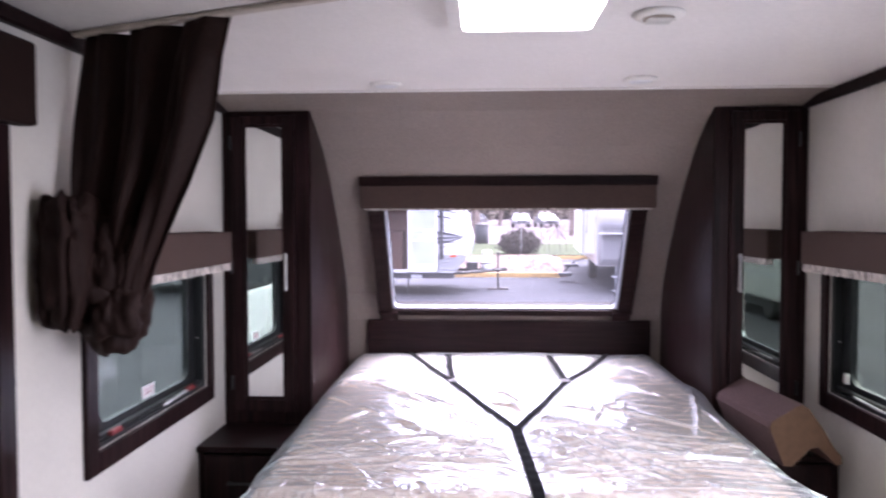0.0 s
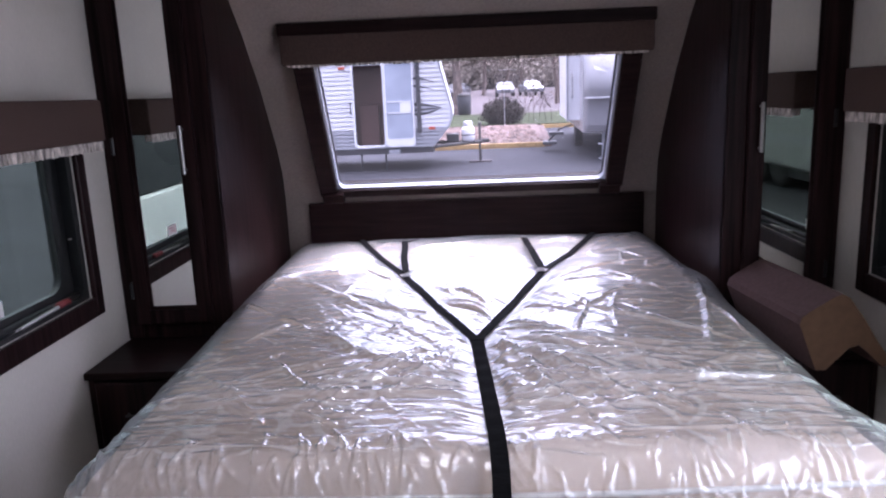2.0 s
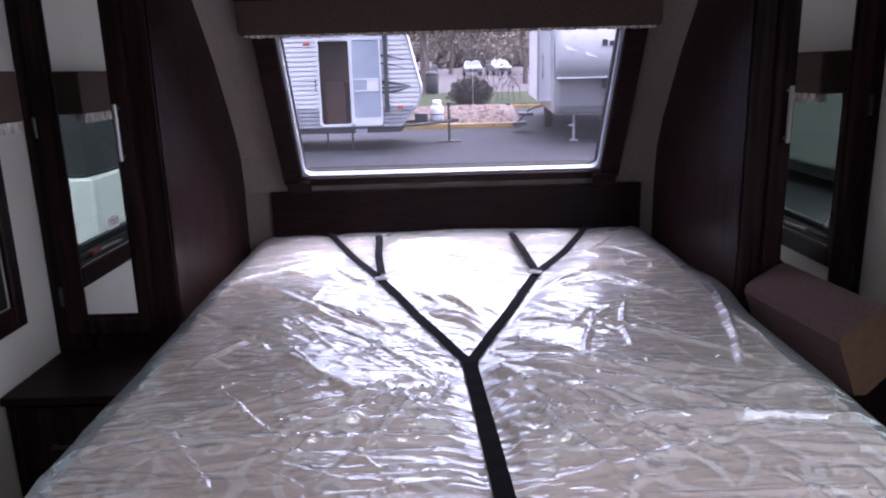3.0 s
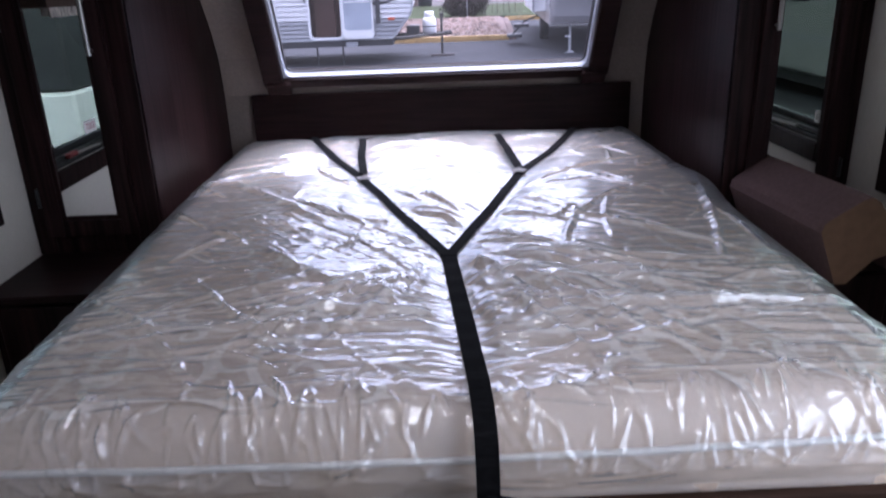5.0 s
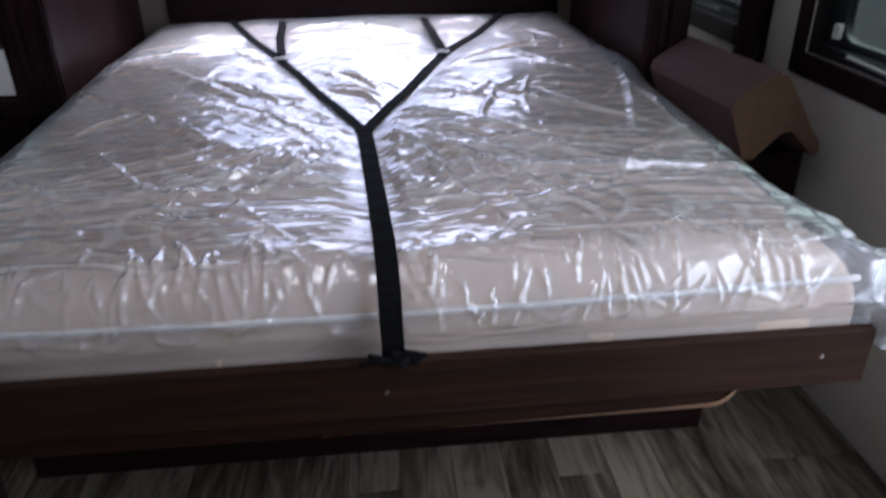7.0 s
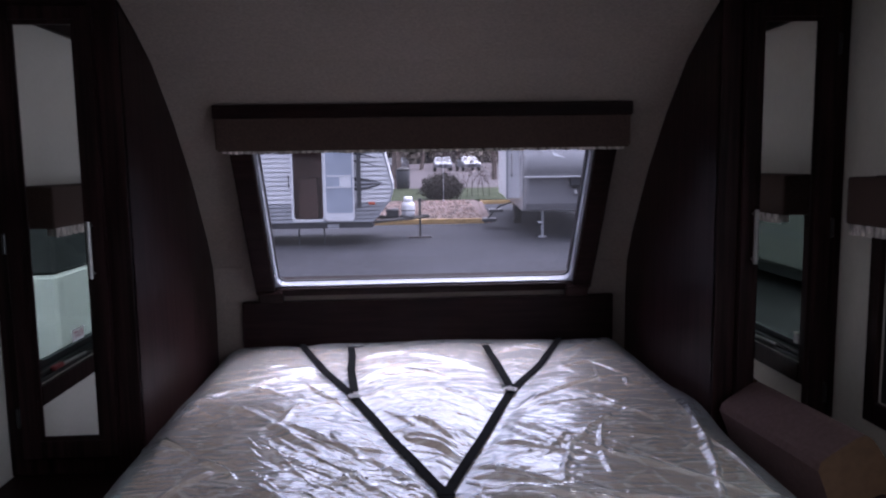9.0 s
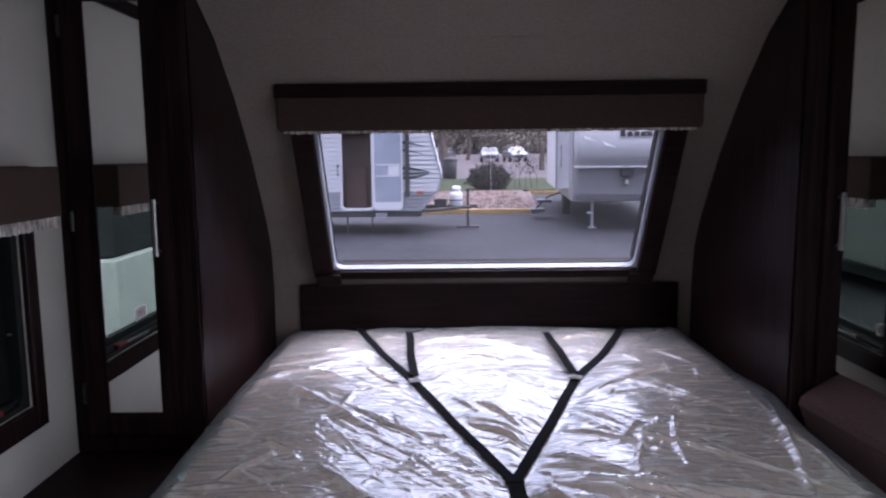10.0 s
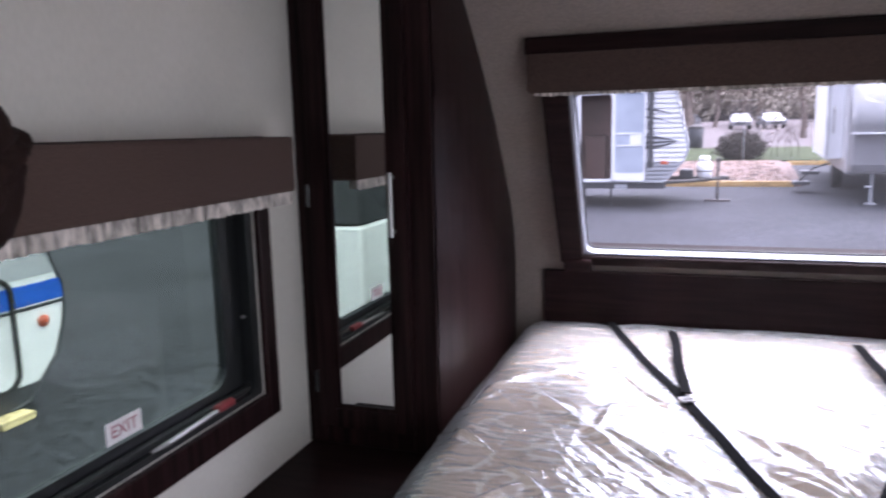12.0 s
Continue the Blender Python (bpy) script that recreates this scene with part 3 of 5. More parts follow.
# ---- bolster cushion on the far nightstand ----
bm = bmesh.new()
SECTION = [(1.058, 0.660), (1.008, 0.778), (1.014, 0.796), (1.03, 0.808), (1.098, 0.846), (1.118, 0.852), (1.138, 0.842), (1.185, 0.782), (1.222, 0.726), (1.250, 0.694), (1.254, 0.672), (1.24, 0.662), (1.20, 0.698), (1.17, 0.722), (1.145, 0.715), (1.085, 0.660)]
stations = [(2.675, 0.985), (2.69, 1.0), (2.80, 1.0), (2.95, 1.0), (3.085, 1.0), (3.1, 0.985)]
rows = []
for y, k in stations:
    slide = -0.045 * (y - 2.675) / 0.43
    rows.append([bm.verts.new((1.118 + (x - 1.13) * k + slide, y, 0.658 + (0.76 + (z - 0.76) * k - 0.658) * 1.12)) for x, z in SECTION])
for a, b in zip(rows, rows[1:]):
    for i in range(len(SECTION)):
        j = (i + 1) % len(SECTION)
        bm.faces.new((a[i], a[j], b[j], b[i]))
ends = [bm.faces.new(rows[0][::-1]), bm.faces.new(rows[-1])]
bmesh.ops.recalc_face_normals(bm, faces=bm.faces[:])
cushion = thing("bolster_cushion", "folded mauve-brown upholstered bolster cushion lying on the nightstand", "cushion", at=(1.13, 2.9, 0.656))
cover = part("cover", bm, VELVET, cushion)
cover.data.materials.append(TAN)
for p in cover.data.polygons:
    p.material_index = 1 if abs(p.normal.y) > 0.9 else 0

# ---- bed ----
bed = thing("bed", "built-in dark wooden platform bed", "bed", at=(XC, 2.9, 0))
BX0, BX1, BY0, BY1 = -0.63, 0.903, 1.99, 3.955
part("deck", boxed(BX0, BX1, 2.0065, 3.965, 0.598, 0.618), WOODH, bed)
part("fascia", boxed(-0.64, 0.932, 1.964, 1.984, 0.545, 0.649, bevel=0.003), FASCIA, bed, "dark wooden foot board")
pts = [(-0.60, 0.64), (-0.60, 0.500)]
pts += [(0.690 + 0.042 * math.sin(radians(a)), 0.542 - 0.042 * math.cos(radians(a))) for a in range(0, 91, 15)] + [(0.732, 0.64)]
part("apron", extrude(bmesh.new(), pts, "y", 1.9845, 2.0045), FASCIA, bed, "dark apron board with a rounded corner")
outline = [(0.05 + 0.08 * k, 0.4995) for k in range(9)] + [(0.690 + 0.0425 * math.sin(radians(a)), 0.542 - 0.0425 * math.cos(radians(a))) for a in range(15, 91, 15)]
bm = bmesh.new()
prev = None
for x, z in outline:
    # a routed edge that widens towards the rounded corner
    w = 0.002 + 0.011 * max(0.0, (x - 0.05) / 0.68) ** 1.6
    row = [bm.verts.new((x, 2.006, z - 0.0005)), bm.verts.new((x, 1.9845, z - 0.0005)), bm.verts.new((x - w * 0.3 * (x > 0.69), 1.9805, z + w))]
    if prev:
        bm.faces.new((prev[0], prev[1], row[1], row[0]))
        bm.faces.new((prev[1], prev[2], row[2], row[1]))
    prev = row
bmesh.ops.recalc_face_normals(bm, faces=bm.faces[:])
part("edge_band", bm, EDGE, bed, "tan routed board edge")
part("base", boxed(-0.70, 0.958, 2.48, 2.50, 0.0, 0.598, bevel=0.002), WOODH, bed, "dark recessed base panel")
arc = [(-0.575 + 0.035 * math.sin(radians(a)), 0.205 - 0.035 * math.cos(radians(a))) for a in range(0, 91, 15)]
part("support_panel", extrude(bmesh.new(), [(-0.98, 0.60), (-0.98, 0.17)] + arc + [(-0.54, 0.60)], "y", 2.10, 2.118), WOOD, bed, "dark support panel under the foot")
bm = bmesh.new()
pts = [(-0.98, 0.1685)] + [(x + 0.0008, z - 0.0012) for x, z in arc] + [(-0.5385, 0.30)]
for (a, b), (c, d) in zip(pts, pts[1:]):
    bm.faces.new([bm.verts.new(v) for v in ((a, 2.0985, b), (c, 2.0985, d), (c, 2.1195, d), (a, 2.1195, b))])
bmesh.ops.solidify(bm, geom=bm.faces[:], thickness=0.0012)
part("edge_band", bm, EDGE, bed, "tan raw board edge")
for x, z in ((0.157, 0.594), (-0.545, 0.577), (0.848, 0.604)):
    o = part("screw", lathe(bmesh.new(), [(0.0001, 0), (0.004, 0.0), (0.003, 0.0025), (0.0001, 0.003)], (0, 0, 0), 8), STEEL, bed, "bright screw head")
    o.matrix_basis = Matrix.Translation(Vector((x, 1.964, z)) - bed.location) @ Euler((radians(90), 0, 0)).to_matrix().to_4x4()
hb = thing("headboard", "low dark wooden headboard panel under the front window", "headboard", at=(XC, 3.96, 0.79))
part("panel", boxed(-0.578, 0.887, 3.948, 3.9745, 0.60, 0.982, bevel=0.003), WOODH, hb)


J = (0.137, 2.630)
STRAP_PLAN = [((-0.36, 3.95), J), ((0.675, 3.95), J), (J, (0.168, 1.75)), ((-0.15, 3.8), (-0.101, 3.256)), ((0.352, 3.78), (0.374, 3.272))]


def strap_gap(x, y):
    """Distance in the plan from the nearest run of the strap; works on arrays."""
    gap = np.full_like(np.asarray(x, dtype=float), 9.0)
    for (ax, ay), (bx, by) in STRAP_PLAN:
        dx, dy = bx - ax, by - ay
        t = np.clip(((x - ax) * dx + (y - ay) * dy) / (dx * dx + dy * dy), 0, 1)
        gap = np.minimum(gap, np.hypot(x - ax - t * dx, y - ay - t * dy))
    return gap


def crown(x, y):
    """Height of the mattress top: a little fall to the foot and sides, pressed in under the strap."""
    u, w = (x - XC) / 0.76, (y - BY0) / (BY1 - BY0)
    press = np.exp(-((y - 2.75) / 0.75) ** 2)
    return 0.782 + 0.03 * np.clip(w * 1.5, 0, 1) - 0.012 * u * u - 0.020 * press * np.exp(-(strap_gap(x, y) / 0.10) ** 2)


def top_z(x, y):
    return float(crown(x, y))


def drape(nx, ny, grow, r, low, relief):
    """A rounded-edged sheet over the mattress block; relief(xx, yy, drop) works on arrays."""
    x0, x1, y0, y1 = BX0 - grow, BX1 + grow, BY0 - grow, BY1 + grow * 0.3
    past = r * math.pi / 2 + 0.17
    xs = np.linspace(x0 + r - past, x1 - r + past, nx + 1)
    ys = np.linspace(y0 + r - past, y1 - r + past, ny + 1)
    xx, yy = np.meshgrid(xs, ys)

    def fall(d):
        q = r * math.pi / 2
        a = np.clip(d, 0, q) / r
        return r * np.sin(a), r - r * np.cos(a) + np.maximum(d - q, 0)

    ix, zx = fall(np.maximum(x0 + r - xx, xx - x1 + r))
    iy, zy = fall(np.maximum(y0 + r - yy, yy - y1 + r))
    sx, sy = np.where(xx > XC, 1, -1), np.where(yy > 3, 1, -1)
    x = np.clip(xx, x0 + r, x1 - r) + ix * sx
    y = np.clip(yy, y0 + r, y1 - r) + iy * sy
    drop = np.hypot(zx, zy)
    z = crown(x, y) + grow - drop
    n = np.stack((zx * sx * 4, zy * sy * 4, np.where(drop < 0.02, 1.0, 0.15)), -1)
    n /= np.linalg.norm(n, axis=-1, keepdims=True)
    p = np.stack((x, y, np.maximum(z, low)), -1) + n * relief(xx, yy, drop)[..., None]
    p[..., 2] = np.maximum(p[..., 2], low)
    k = (np.arange(ny)[:, None] * (nx + 1) + np.arange(nx)[None, :]).ravel()
    faces = np.stack((k, k + 1, k + nx + 2, k + nx + 1), -1)
    me = bpy.data.meshes.new("sheet")
    me.from_pydata(p.reshape(-1, 3).tolist(), [], faces.tolist())
    bm = bmesh.new()
    bm.from_mesh(me)
    bpy.data.meshes.remove(me)
    return bm


def quilt(x, y, drop):
    """Soft puffs of the mattress top."""
    return 0.004 * noise.noise((x * 5, y * 5, 1.0)) + 0.003 * math.sin(x * 21 + 2 * noise.noise((x * 3, y * 3, 4))) * math.sin(y * 19)


mattress = thing("mattress", "beige scroll-patterned mattress wrapped in clear plastic on the bed", "mattress", at=(XC, 2.95, 0.618))
part("ticking", drape(70, 90, 0.0, 0.078, 0.619, np.vectorize(quilt)), TICK, mattress, smooth=True)
bm = bmesh.new()
tube(bm, [(BX0 + 0.012 + (BX1 - BX0 - 0.024) * i / 40, BY0 - 0.003 - 0.001 * math.sin(i), 0.718 + 0.013 * (abs(i - 19) / 20) ** 2) for i in range(41)], 0.0055, 8)
part("piping", bm, PIPE, mattress, "white piped edge", smooth=True)
for x in (BX0 - 0.001, BX1 + 0.001):
    bm = bmesh.new()
    tube(bm, [(x, BY0 + 0.05 + (BY1 - BY0 - 0.1) * i / 40, 0.712) for i in range(41)], 0.0055, 8)
    part("piping", bm, PIPE, mattress, "white piped edge", smooth=True)

# woven scrolls on the ticking
bm = bmesh.new()
rnd = random.Random(11)
for gy in range(9):
    for gx in range(7):
        cx, cy = BX0 + 0.12 + gx * 0.21 + rnd.uniform(-0.03, 0.03) + (gy % 2) * 0.06, BY0 + 0.09 + gy * 0.212 + rnd.uniform(-0.03, 0.03)
        turn, hand = rnd.uniform(0, 6.28), rnd.choice((-1, 1))
        for arm in range(4):
            base = turn + arm * 1.57 + rnd.uniform(-0.35, 0.35)
            ox, oy, ang = cx, cy, base
            length = rnd.uniform(0.18, 0.32)
            curl = hand * (1 if arm % 3 else -1) * rnd.uniform(0.8, 1.2)
            prev = None
            for i in range(23):
                t = i / 22
                ang += curl * (0.03 + 0.62 * t * t)
                ox, oy = ox + length / 22 * math.cos(ang), oy + length / 22 * math.sin(ang)
                w = 0.0078 * math.sin(math.pi * min(1, t * 0.85 + 0.1)) ** 0.7 + 0.0008
                pr = []
                for q in (w, -w):
                    x, y = ox - q * math.sin(ang), oy + q * math.cos(ang)
                    x, y = min(max(x, BX0 + 0.05), BX1 - 0.05), min(max(y, BY0 + 0.05), BY1 - 0.05)
                    pr.append(bm.verts.new((x, y, top_z(x, y) + quilt(x, y, 0) + 0.0034)))
                if prev:
                    bm.faces.new((prev[0], pr[0], pr[1], prev[1]))
                prev = pr
                if i in (5, 9, 13):
                    # a small leaf on the outer side of the stem
                    la = ang - curl * 1.0
                    tip = (ox + 0.028 * math.cos(la), oy + 0.028 * math.sin(la))
                    mid = [(ox + 0.014 * math.cos(la + e), oy + 0.014 * math.sin(la + e)) for e in (0.5, -0.5)]
                    leaf = [(ox, oy), mid[1], tip, mid[0]]
                    leaf = [(min(max(x, BX0 + 0.05), BX1 - 0.05), min(max(y, BY0 + 0.05), BY1 - 0.05)) for x, y in leaf]
                    bm.faces.new([bm.verts.new((x, y, top_z(x, y) + quilt(x, y, 0) + 0.0037)) for x, y in leaf])
part("scroll_pattern", bm, SCROLL, mattress, "pale woven scroll pattern", smooth=True)
part("label_tag", boxed(0.045, 0.10, 3.845, 3.872, 0.822, 0.8235), WHITEP, mattress, "small pale paper tag")

def folds():
    """The folds of the plastic: (x, y, direction in degrees, length, width, height), field by field."""
    r = random.Random(8)
    out = []
    # long slanting folds about the strap's fork
    for k in range(34):
        out.append((r.gauss(0.02, 0.26), r.gauss(2.78, 0.26), r.gauss(-50, 11), r.uniform(0.18, 0.62), r.uniform(0.010, 0.030), r.uniform(0.004, 0.012)))
    # pulled lines from the fork towards the foot corner
    for k in range(46):
        a = r.uniform(-78, -12) if k % 4 else r.uniform(-160, -110)
        d = r.uniform(0.05, 0.3)
        ln = r.uniform(0.12, 0.48)
        q = d + ln / 2
        out.append((0.15 + q * math.cos(radians(a)), 2.64 + q * math.sin(radians(a)), a, ln, r.uniform(0.010, 0.026), r.uniform(0.003, 0.007)))
    # the broad fan that the fork pulls up
    for k in range(12):
        a = -12 - 6.0 * k + r.uniform(-2.5, 2.5)
        ln = r.uniform(0.3, 0.62)
        q = 0.05 + ln / 2
        out.append((J[0] + q * math.cos(radians(a)), J[1] + q * math.sin(radians(a)), a, ln, r.uniform(0.022, 0.042), r.uniform(0.005, 0.009)))
    # long shallow arcs on the head half
    for k in range(16):
        out.append((r.uniform(-0.6, 0.8), r.uniform(3.15, 3.85), r.gauss(38, 14) if r.random() < 0.6 else r.gauss(-25, 12), r.uniform(0.2, 0.6), r.uniform(0.015, 0.04), r.uniform(0.004, 0.009)))
    # cross folds near the foot
    for k in range(30):
        out.append((r.uniform(-0.55, 0.85), r.gauss(2.30, 0.09), r.gauss(3, 7), r.uniform(0.15, 0.7), r.uniform(0.007, 0.02), r.uniform(0.003, 0.009)))
    # crimps over the foot edge
    for k in range(230):
        out.append((r.uniform(-0.66, 0.93), r.gauss(1.995, 0.045), r.gauss(94, 20), r.uniform(0.03, 0.12), r.uniform(0.004, 0.008), r.uniform(0.003, 0.009)))
    # folds hanging down the foot side
    for k in range(95):
        out.append((r.uniform(-0.6, 0.88), r.uniform(1.82, 1.96), r.uniform(-40, 80), r.uniform(0.06, 0.26), r.uniform(0.005, 0.014), r.uniform(0.002, 0.007)))
    # few long creases on the far side, more small ones on the near side
    for k in range(26):
        out.append((r.uniform(0.35, 0.88), r.uniform(2.3, 3.6), r.gauss(70, 30), r.uniform(0.08, 0.35), r.uniform(0.006, 0.014), r.uniform(0.003, 0.008)))
    for k in range(34):
        out.append((r.uniform(-0.62, 0.05), r.uniform(2.15, 3.6), r.gauss(20, 40), r.uniform(0.08, 0.3), r.uniform(0.006, 0.018), r.uniform(0.003, 0.008)))
    # small crumples
    for k in range(130):
        out.append((r.gauss(-0.1, 0.34), r.gauss(2.75, 0.5), r.gauss(-30, 45), r.uniform(0.03, 0.10), r.uniform(0.004, 0.008), r.uniform(0.0012, 0.0035)))
    # long taut streaks: slanting past the fork, level near the foot
    for k in range(70):
        out.append((r.gauss(0.05, 0.28), r.gauss(2.75, 0.25), r.gauss(-47, 9), r.uniform(0.15, 0.6), r.uniform(0.004, 0.008), r.uniform(0.0014, 0.0036)))
    for k in range(44):
        out.append((r.uniform(-0.55, 0.85), r.gauss(2.28, 0.07), r.gauss(2, 7), r.uniform(0.12, 0.55), r.uniform(0.004, 0.008), r.uniform(0.0014, 0.004)))
    # the long creases that stand out: down from the far side's bulge, and the rolls across the foot
    out += [(0.80, 2.83, 76, 0.75, 0.022, 0.012), (0.55, 2.31, 4, 0.85, 0.030, 0.009), (-0.22, 2.27, -2, 0.75, 0.026, 0.008), (-0.36, 3.42, 42, 0.62, 0.022, 0.008)]
    return out


def wrinkle(x, y, drop):
    """Height of the loose plastic over the ticking."""
    gx, gy = x[::4, ::4], y[::4, ::4]
    low = np.vectorize(lambda a, b: noise.noise((a * 2.4, b * 2.4, 12.0)) + 0.25 * noise.noise((a * 6, b * 6, 2.0)))(gx, gy)
    fi, fj = np.arange(x.shape[0]) / 4.0, np.arange(x.shape[1]) / 4.0
    i0, j0 = np.minimum(fi.astype(int), low.shape[0] - 2), np.minimum(fj.astype(int), low.shape[1] - 2)
    ti, tj = np.clip(fi - i0, 0, 1)[:, None], np.clip(fj - j0, 0, 1)[None, :]
    soft = (low[i0][:, j0] * (1 - ti) * (1 - tj) + low[i0 + 1][:, j0] * ti * (1 - tj) + low[i0][:, j0 + 1] * (1 - ti) * tj + low[i0 + 1][:, j0 + 1] * ti * tj)
    # long pulled ridges: slanting across the middle, level near the foot
    k = radians(-48)
    slant = x * math.cos(k) + y * math.sin(k)
    cross = -x * math.sin(k) + y * math.cos(k) + 0.02 * np.sin(slant * 5)
    ridge = np.vectorize(lambda a, b: 1 - abs(noise.noise((a * 1.7, b * 15, 3.0))) * 2.4 + 0.45 * (1 - abs(noise.noise((a * 4, b * 40, 8.0))) * 2.6))(slant, cross)
    level = np.vectorize(lambda a, b: 1 - abs(noise.noise((a * 2.2, b * 15, 5.0))) * 2.4)(x, y + 0.015 * np.sin(x * 7))
    crease = np.vectorize(lambda a, b: 1 - abs(noise.noise((a * 15, b * 15, 7.0))) * 2.6)(x, y)
    pull = np.exp(-((x - 0.08) / 0.46) ** 2 - ((y - 2.85) / 0.50) ** 2)
    foot = np.exp(-((y - 2.28) / 0.16) ** 2)
    h = 0.005 + 0.006 * soft + 0.0032 * pull * np.clip(ridge, 0, 2) + 0.0036 * foot * np.clip(level, 0, 1) + 0.0010 * np.clip(crease, 0, 1)
    rr = random.Random(4)
    gx, gy = x[0], y[:, 0]
    for cx, cy, ang, ln, wd, ht in folds():
        c, s = math.cos(radians(ang)), math.sin(radians(ang))
        bend, ph = rr.uniform(-0.25, 0.25), rr.uniform(0, 6)
        steep = rr.choice((0.35, 0.6, 1.0))
        reach = ln * 0.62 + wd
        i0, i1 = np.searchsorted(gy, (cy - reach, cy + reach))
        j0, j1 = np.searchsorted(gx, (cx - reach, cx + reach))
        if i1 <= i0 or j1 <= j0:
            continue
        cut = np.s_[i0:i1, j0:j1]
        dx, dy = x[cut] - cx, y[cut] - cy
        along_ = dx * c + dy * s
        off = -dx * s + dy * c - bend * along_ * along_ / max(ln, 0.1) - 0.10 * wd * np.sin(along_ * 40 + ph)
        end = np.clip(1 - (2 * np.abs(along_) / ln) ** 2, 0, 1)
        w = wd * (0.45 + 0.55 * end)
        side = np.where(off > 0, off / w, -off / (w * steep))
        h[cut] += 1.25 * ht * end * np.clip(1 - side, 0, 1) ** 1.15
    gap = strap_gap(x, y)
    hold = np.clip((gap - 0.014) / 0.05, 0.08, 1)
    flank = np.where((drop > 0.015) & (y > 2.06), 0.2, 1.0)
    rim = np.clip(np.minimum(x - BX0, BX1 - x) / 0.07, 0.3, 1)
    return 0.003 + np.maximum(0, h) * hold * np.minimum(flank, np.where(y > 2.15, rim, 1.0))


wrap = part("plastic_wrap", drape(540, 680, 0.007, 0.076, 0.6195, wrinkle), PLASTIC, mattress, "crinkled clear plastic wrap", smooth=True)
wrap.visible_shadow = False
for v in wrap.data.vertices:
    slack = max(0.0, min(1.0, (max(BX0 + 0.05 - v.co.x, v.co.x - BX1 + 0.05)) / 0.05)) * min(1.0, max(0.0, (v.co.y - 2.1) / 0.15))
    if slack:
        v.co.x += (1 if v.co.x > XC else -1) * slack * (0.012 + 0.006 * noise.noise(v.co * 5))
    if v.co.x > 0.82:
        # loose film standing off the far side
        side = min(1.0, (v.co.x - 0.82) / 0.06) * math.exp(-((v.co.y - 3.16) / 0.13) ** 2)
        v.co.x += 0.010 * side
        v.co.z += 0.014 * side
    a = min(1.0, max(0.0, (v.co.x - 0.80) / 0.10)) * min(1.0, max(0.0, (2.30 - v.co.y) / 0.28))
    if a > 0:
        a = a * a * (3 - 2 * a)
        ruck = noise.noise(v.co * 14) + 0.5 * noise.noise(v.co * 33)
        v.co.x += a * (0.050 + 0.032 * ruck)
        v.co.y -= a * (0.03 + 0.02 * ruck)
        v.co.z = max(0.6195, v.co.z + a * 0.02 * ruck)
    if v.co.z < 0.70 and v.co.x < 0.935:
        # tucked in behind the foot board
        v.co.y = max(v.co.y, 1.9865 if v.co.z < 0.66 else 1.9865 - (v.co.z - 0.66) * 0.4)


# ---- tie-down strap ----
strap = thing("bed_strap", "black webbing Y-strap tied over the wrapped mattress", "strap", at=(0.142, 2.66, 0.8))


def ribbon(name, pts, width, n=24):
    """A flat band of webbing along the points."""
    bm = bmesh.new()
    ps = [Vector(p) for p in pts]
    cum = [0.0]
    for a, b in zip(ps, ps[1:]):
        cum.append(cum[-1] + (b - a).length)
    prev = None
    for i in range(n + 1):
        s = cum[-1] * i / n
        k = max(j for j in range(len(cum)) if cum[j] <= s + 1e-9)
        k = min(k, len(ps) - 2)
        f = (s - cum[k]) / (cum[k + 1] - cum[k])
        p = ps[k].lerp(ps[k + 1], f)
        d = (ps[k + 1] - ps[k]).normalized()
        side = Vector((-d.y, d.x, 0)) if abs(d.z) < 0.8 else Vector((1, 0, 0))
        side = side.normalized() * width / 2
        p.z += 0.001 * math.sin(i * 1.3)
        up = Vector((0, 0, 0.0022)) if abs(d.z) < 0.8 else Vector((0, -0.0022, 0))
        row = [bm.verts.new(p - side), bm.verts.new(p + side), bm.verts.new(p + side + up), bm.verts.new(p - side + up)]
        if prev:
            for q in range(4):
                bm.faces.new((prev[q], prev[(q + 1) % 4], row[(q + 1) % 4], row[q]))
        else:
            bm.faces.new(row[::-1])
        prev = row
    bm.faces.new(prev)
    bmesh.ops.recalc_face_normals(bm, faces=bm.faces[:])
    return part(name, bm, WEB, strap)


def on(x, y, up=0.014):
    return (x, y, top_z(x, y) + up)


ribbon("strap_arm", [(-0.365, 3.955, 0.80), on(-0.355, 3.93), on(-0.225, 3.55), on(-0.101, 3.256), on(0.02, 2.93), on(*J)], 0.026)
ribbon("strap_arm", [(0.678, 3.955, 0.80), on(0.67, 3.93), on(0.52, 3.55), on(0.374, 3.272), on(0.25, 2.93), on(*J)], 0.026)
ribbon("strap_tail", [on(-0.150, 3.80, 0.022), on(-0.135, 3.66, 0.03), on(-0.128, 3.5, 0.025), on(-0.104, 3.29, 0.022)], 0.026, 12)
ribbon("strap_tail", [on(0.352, 3.78, 0.022), on(0.362, 3.5, 0.03), on(0.374, 3.30, 0.022)], 0.026, 12)
ribbon("strap_leg", [on(*J), on(0.147, 2.45), on(0.158, 2.25), on(0.166, 2.07, 0.018), (0.167, 2.038, 0.790), (0.168, 2.002, 0.783), (0.169, 1.975, 0.760), (0.169, 1.962, 0.730), (0.170, 1.962, 0.69), (0.170, 1.966, 0.656)], 0.034, 56)
